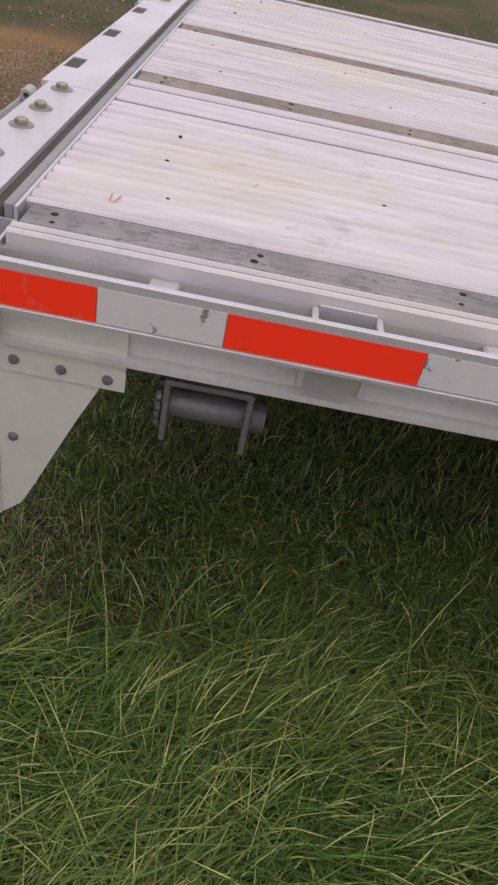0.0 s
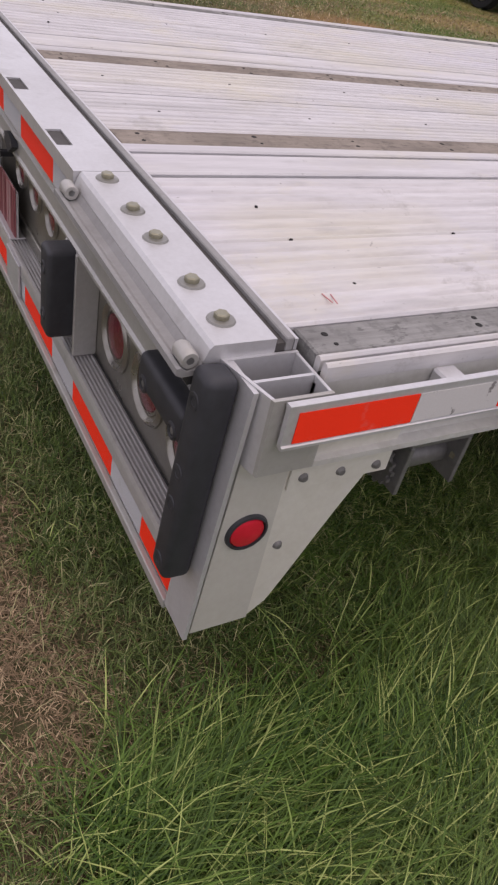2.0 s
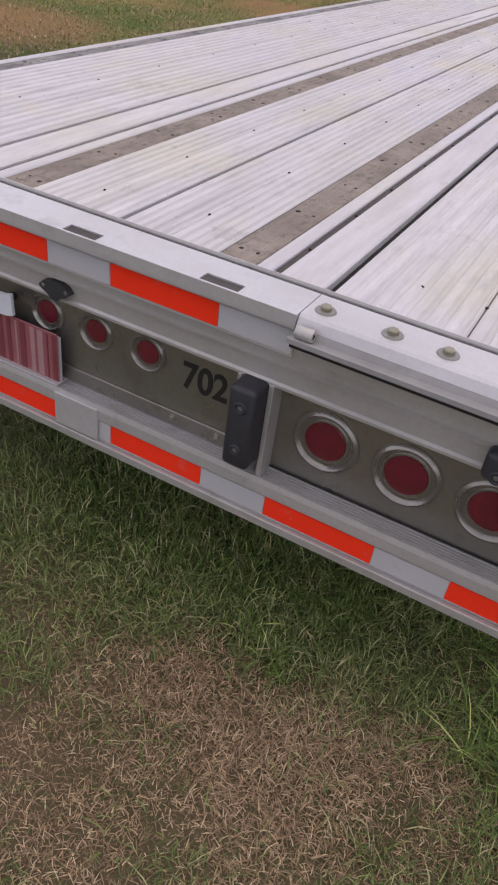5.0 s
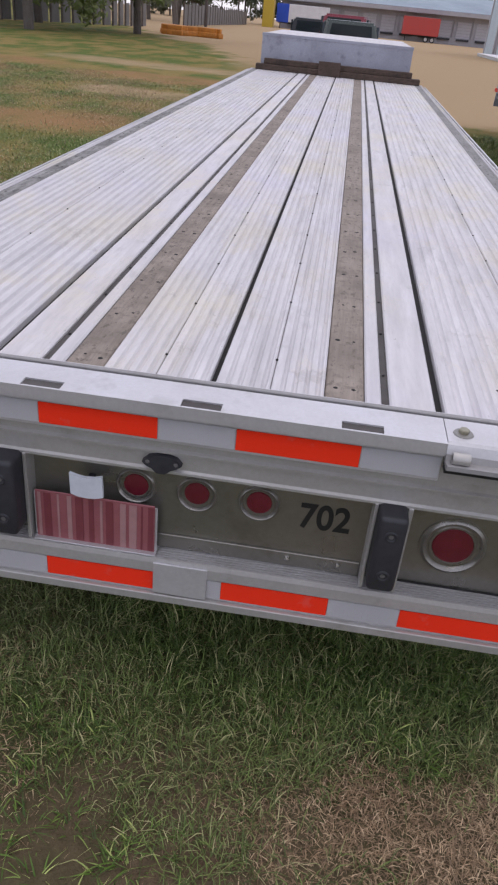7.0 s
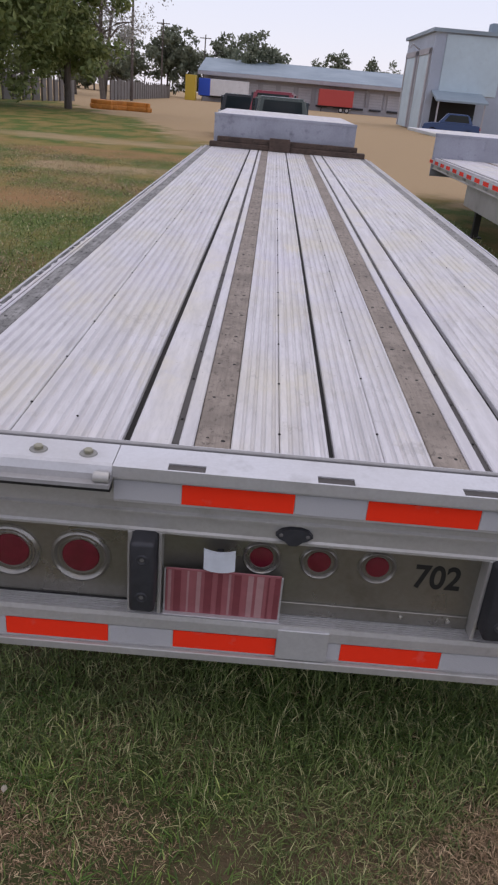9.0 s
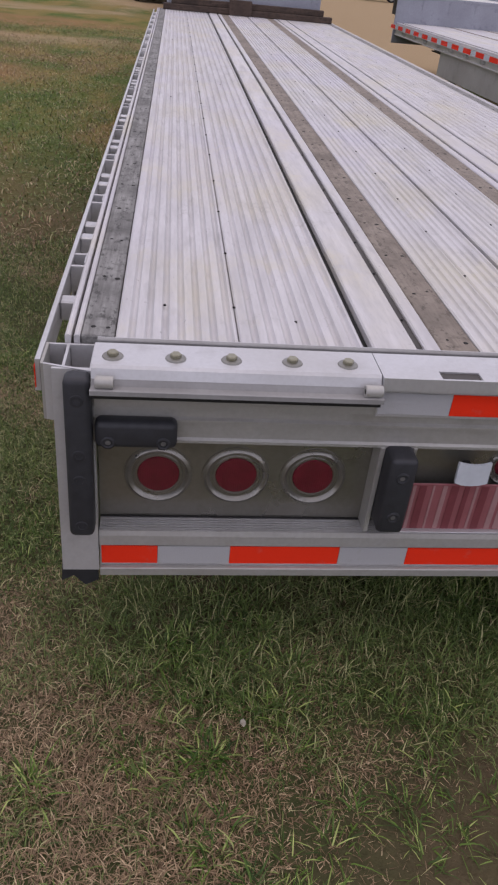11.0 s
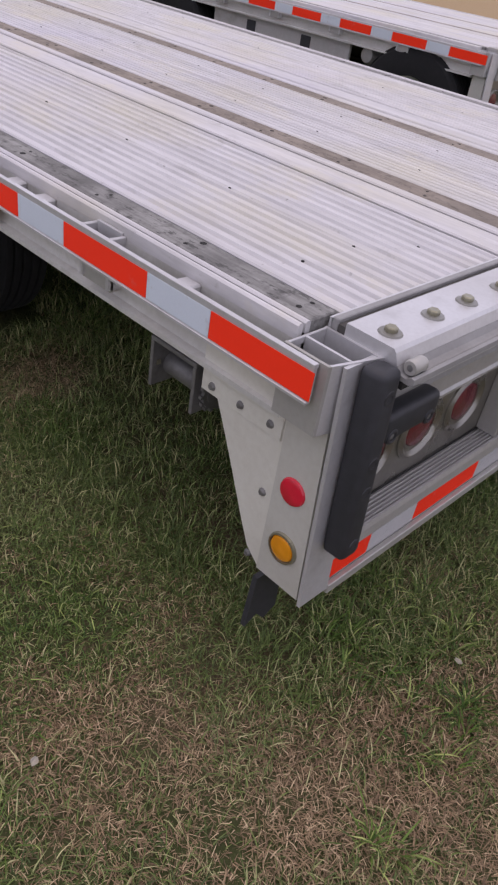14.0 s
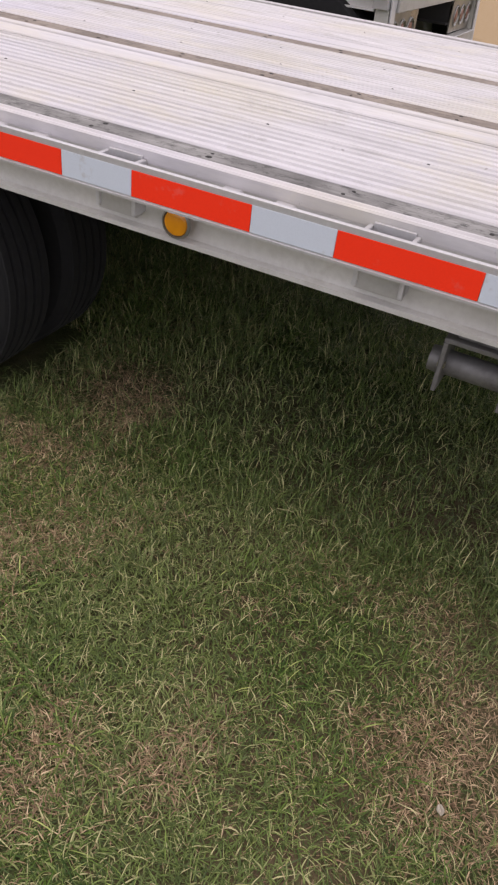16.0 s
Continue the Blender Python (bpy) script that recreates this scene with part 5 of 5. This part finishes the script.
    ok = 0.5 * field(cx, cy, 3.0, 8) + np.clip((cx - 1.2) * 1.2, -0.2, 0.6) - np.clip((0.12 - cy) * 2.2, 0, 1.4) * np.where(cx < 1.75, 1, 0.4) + rng.normal(0, 0.1, len(x)) > -0.3
    ok &= clear(x, y)
    x, y, way, cx, cy = x[ok], y[ok], way[ok], cx[ok], cy[ok]
    n = len(x)
    far_in = np.clip((x - 0.7) / 0.75, 0.4, 1.0)
    drift = 2.6 * field(cx, cy, 2.2, 31) + 1.3 * field(cx, cy, 7.0, 32)
    way = np.where(rng.random(n) < 0.7, drift + rng.normal(0, 0.55, n), way)
    blades("long_grass", x, y, lift(x, y), far_in * rng.uniform(0.08, 0.30, n), rng.uniform(0.0009, 0.0021, n), rng.uniform(0.4, 1.4, n), M_LONG, "long rank green grass beside the trailer", 3, way, 3)
    x, y = area(500, 1.15, 2.6, 0.0, 2.4)
    n = len(x)
    blades("seed_stalks", x, y, lift(x, y), rng.uniform(0.22, 0.42, n), rng.uniform(0.0008, 0.0014, n), rng.uniform(0.5, 1.3, n), M_LONG, "thin pale seed stalks in the long grass", 4, None, 5)
    x, y, way, cx, cy = tufts(30000, 24, 0.02, -2.9, 1.2, -0.9, 2.8)
    ok = (field(cx, cy, 4.2, 9) > 0.25) & clear(x, y)
    x, y, way = x[ok], y[ok], way[ok]
    n = len(x)
    blades("grass_tufts", x, y, lift(x, y), rng.uniform(0.04, 0.085, n), rng.uniform(0.001, 0.0024, n), rng.uniform(0.3, 1.3, n), M_LONG, "brighter green grass tufts", 5, way, 3)
    # fresh clumps in the short grass along the open side
    x, y, way, cx, cy = tufts(2600, 50, 0.04, -2.5, -1.2, 0.2, 2.0)
    n = len(x)
    blades("grass_tufts", x, y, lift(x, y), rng.uniform(0.03, 0.065, n), rng.uniform(0.0008, 0.0017, n), rng.uniform(0.4, 1.35, n), M_LONG, "fresh green clumps in the short grass", 15, way, 3)
    # fine low growth between the clumps
    x, y = area(60000, -2.6, -1.0, 0.25, 2.2)
    ok = rng.random(len(x)) < np.clip(0.85 + 0.5 * field(x, y, 5.0, 22), 0, 1)
    x, y = x[ok], y[ok]
    n = len(x)
    blades("mown_grass", x, y, lift(x, y), rng.uniform(0.014, 0.034, n), rng.uniform(0.0008, 0.0015, n), rng.uniform(0.9, 1.45, n), M_GREEN, "fine low green grass along the trailer", 16)
    # coarser cover farther off
    for count, material, label, least in ((80000, M_GREEN, "patchy field grass beyond the trailer", 0.0), (45000, M_STRAW, "dry field grass beyond the trailer", -0.35)):
        x, y = area(count, -9.0, 7.0, -6.0, 10.0)
        bare = np.zeros(len(x))
        for px, py, rx, ry, earth in FIELD_PATCHES:
            bare = np.maximum(bare, np.clip(1.5 - np.hypot((x - px) / rx, (y - py) / ry), 0, 1))
        f = field(x, y, 0.7, 11) + 0.5 * field(x, y, 3.0, 12) + rng.normal(0, 0.4, len(x))
        ok = ((f > 0.0) if material is M_GREEN else (f < 0.1)) & (rng.random(len(x)) > bare * (0.9 if material is M_GREEN else 0.6)) & ~((x > -2.9) & (x < 2.3) & (y < 2.9) & (y > -1.4))
        edge = np.minimum(np.minimum(x + 9, 7 - x), np.minimum(y + 6, 10 - y))
        ok &= rng.random(len(x)) < np.clip(edge / 2.5, 0, 1)
        x, y = x[ok], y[ok]
        n = len(x)
        blades("field_grass", x, y, lift(x, y), rng.uniform(0.025, 0.06, n), rng.uniform(0.002, 0.0045, n), rng.uniform(0.8, 1.5, n), material, label, 6)
    # tufted cover of the field along the trailer's open side
    for count, material, label, sign, seed in ((145000, M_GREEN, "green tufts in the patchy field", 1, 13), (125000, M_STRAW, "straw and dead grass in the patchy field", -1, 14)):
        x, y = area(count, -10.5, -1.5, 3.0, 20.0)
        f = sign * (0.8 * field(x, y, 0.9, 15) + 0.7 * field(x, y, 3.2, 16)) + rng.normal(0, 0.35, len(x))
        bare = np.zeros(len(x))
        for px, py, rx, ry, earth in FIELD_PATCHES:
            bare = np.maximum(bare, np.clip(1.4 - np.hypot((x - px) / rx, (y - py) / ry), 0, 1))
        rim = np.minimum(np.minimum(x + 10.5, 20.0 - y), y - 3.0) / 2.0
        ok = (f > -0.05) & (rng.random(len(x)) > bare * (0.9 if sign > 0 else 0.5)) & (rng.random(len(x)) < np.clip(rim + 0.1, 0, 1))
        x, y = x[ok], y[ok]
        n = len(x)
        blades("field_grass", x, y, lift(x, y), rng.uniform(0.03, 0.075, n), rng.uniform(0.002, 0.0042, n), rng.uniform(0.5, 1.5, n), material, label, seed)
    x, y = area(22000, 1.2, 3.0, 2.6, 14.0)
    n = len(x)
    blades("field_grass", x, y, lift(x, y), rng.uniform(0.05, 0.13, n), rng.uniform(0.002, 0.005, n), rng.uniform(0.2, 1.2, n), M_GREEN, "grass between the parked trailers", 9)


grass()


# ---- litter ----
M_DEADLEAF = worn("pale_dead_leaf", (0.74, 0.70, 0.62), (0.45, 0.36, 0.26), 0.8, 0.0, 40.0, 200.0)


def dead_leaf(x, y, size, turn):
    """A small curled leaf lying on the grass."""
    bm = bmesh.new()
    rows = []
    for i in range(7):
        u = i / 6 - 0.5
        w = 0.42 * math.cos(u * 2.7) * size
        lift = size * (0.35 * u * u + 0.05)
        rows.append([bm.verts.new((u * size, w * v, lift + size * 0.3 * v * v)) for v in (-1, -0.4, 0.4, 1)])
    for a, b in zip(rows, rows[1:]):
        for k in range(3):
            bm.faces.new((a[k], a[k + 1], b[k + 1], b[k]))
    bmesh.ops.solidify(bm, geom=bm.faces[:], thickness=0.0008)
    ob = part("dead_leaf", bm, M_DEADLEAF, None, smooth=True)
    ob.matrix_world = pose(x, y, ground_height(x, y) + 0.026, 8, -10, turn)
    tagged(ob, "small pale curled dead leaf lying on short grass", "leaf", "fallen leaves")


for lx, ly, size, turn in ((-1.733, 0.278, 0.020, 30), (-0.797, -0.158, 0.020, 100)):
    dead_leaf(lx, ly, size, turn)
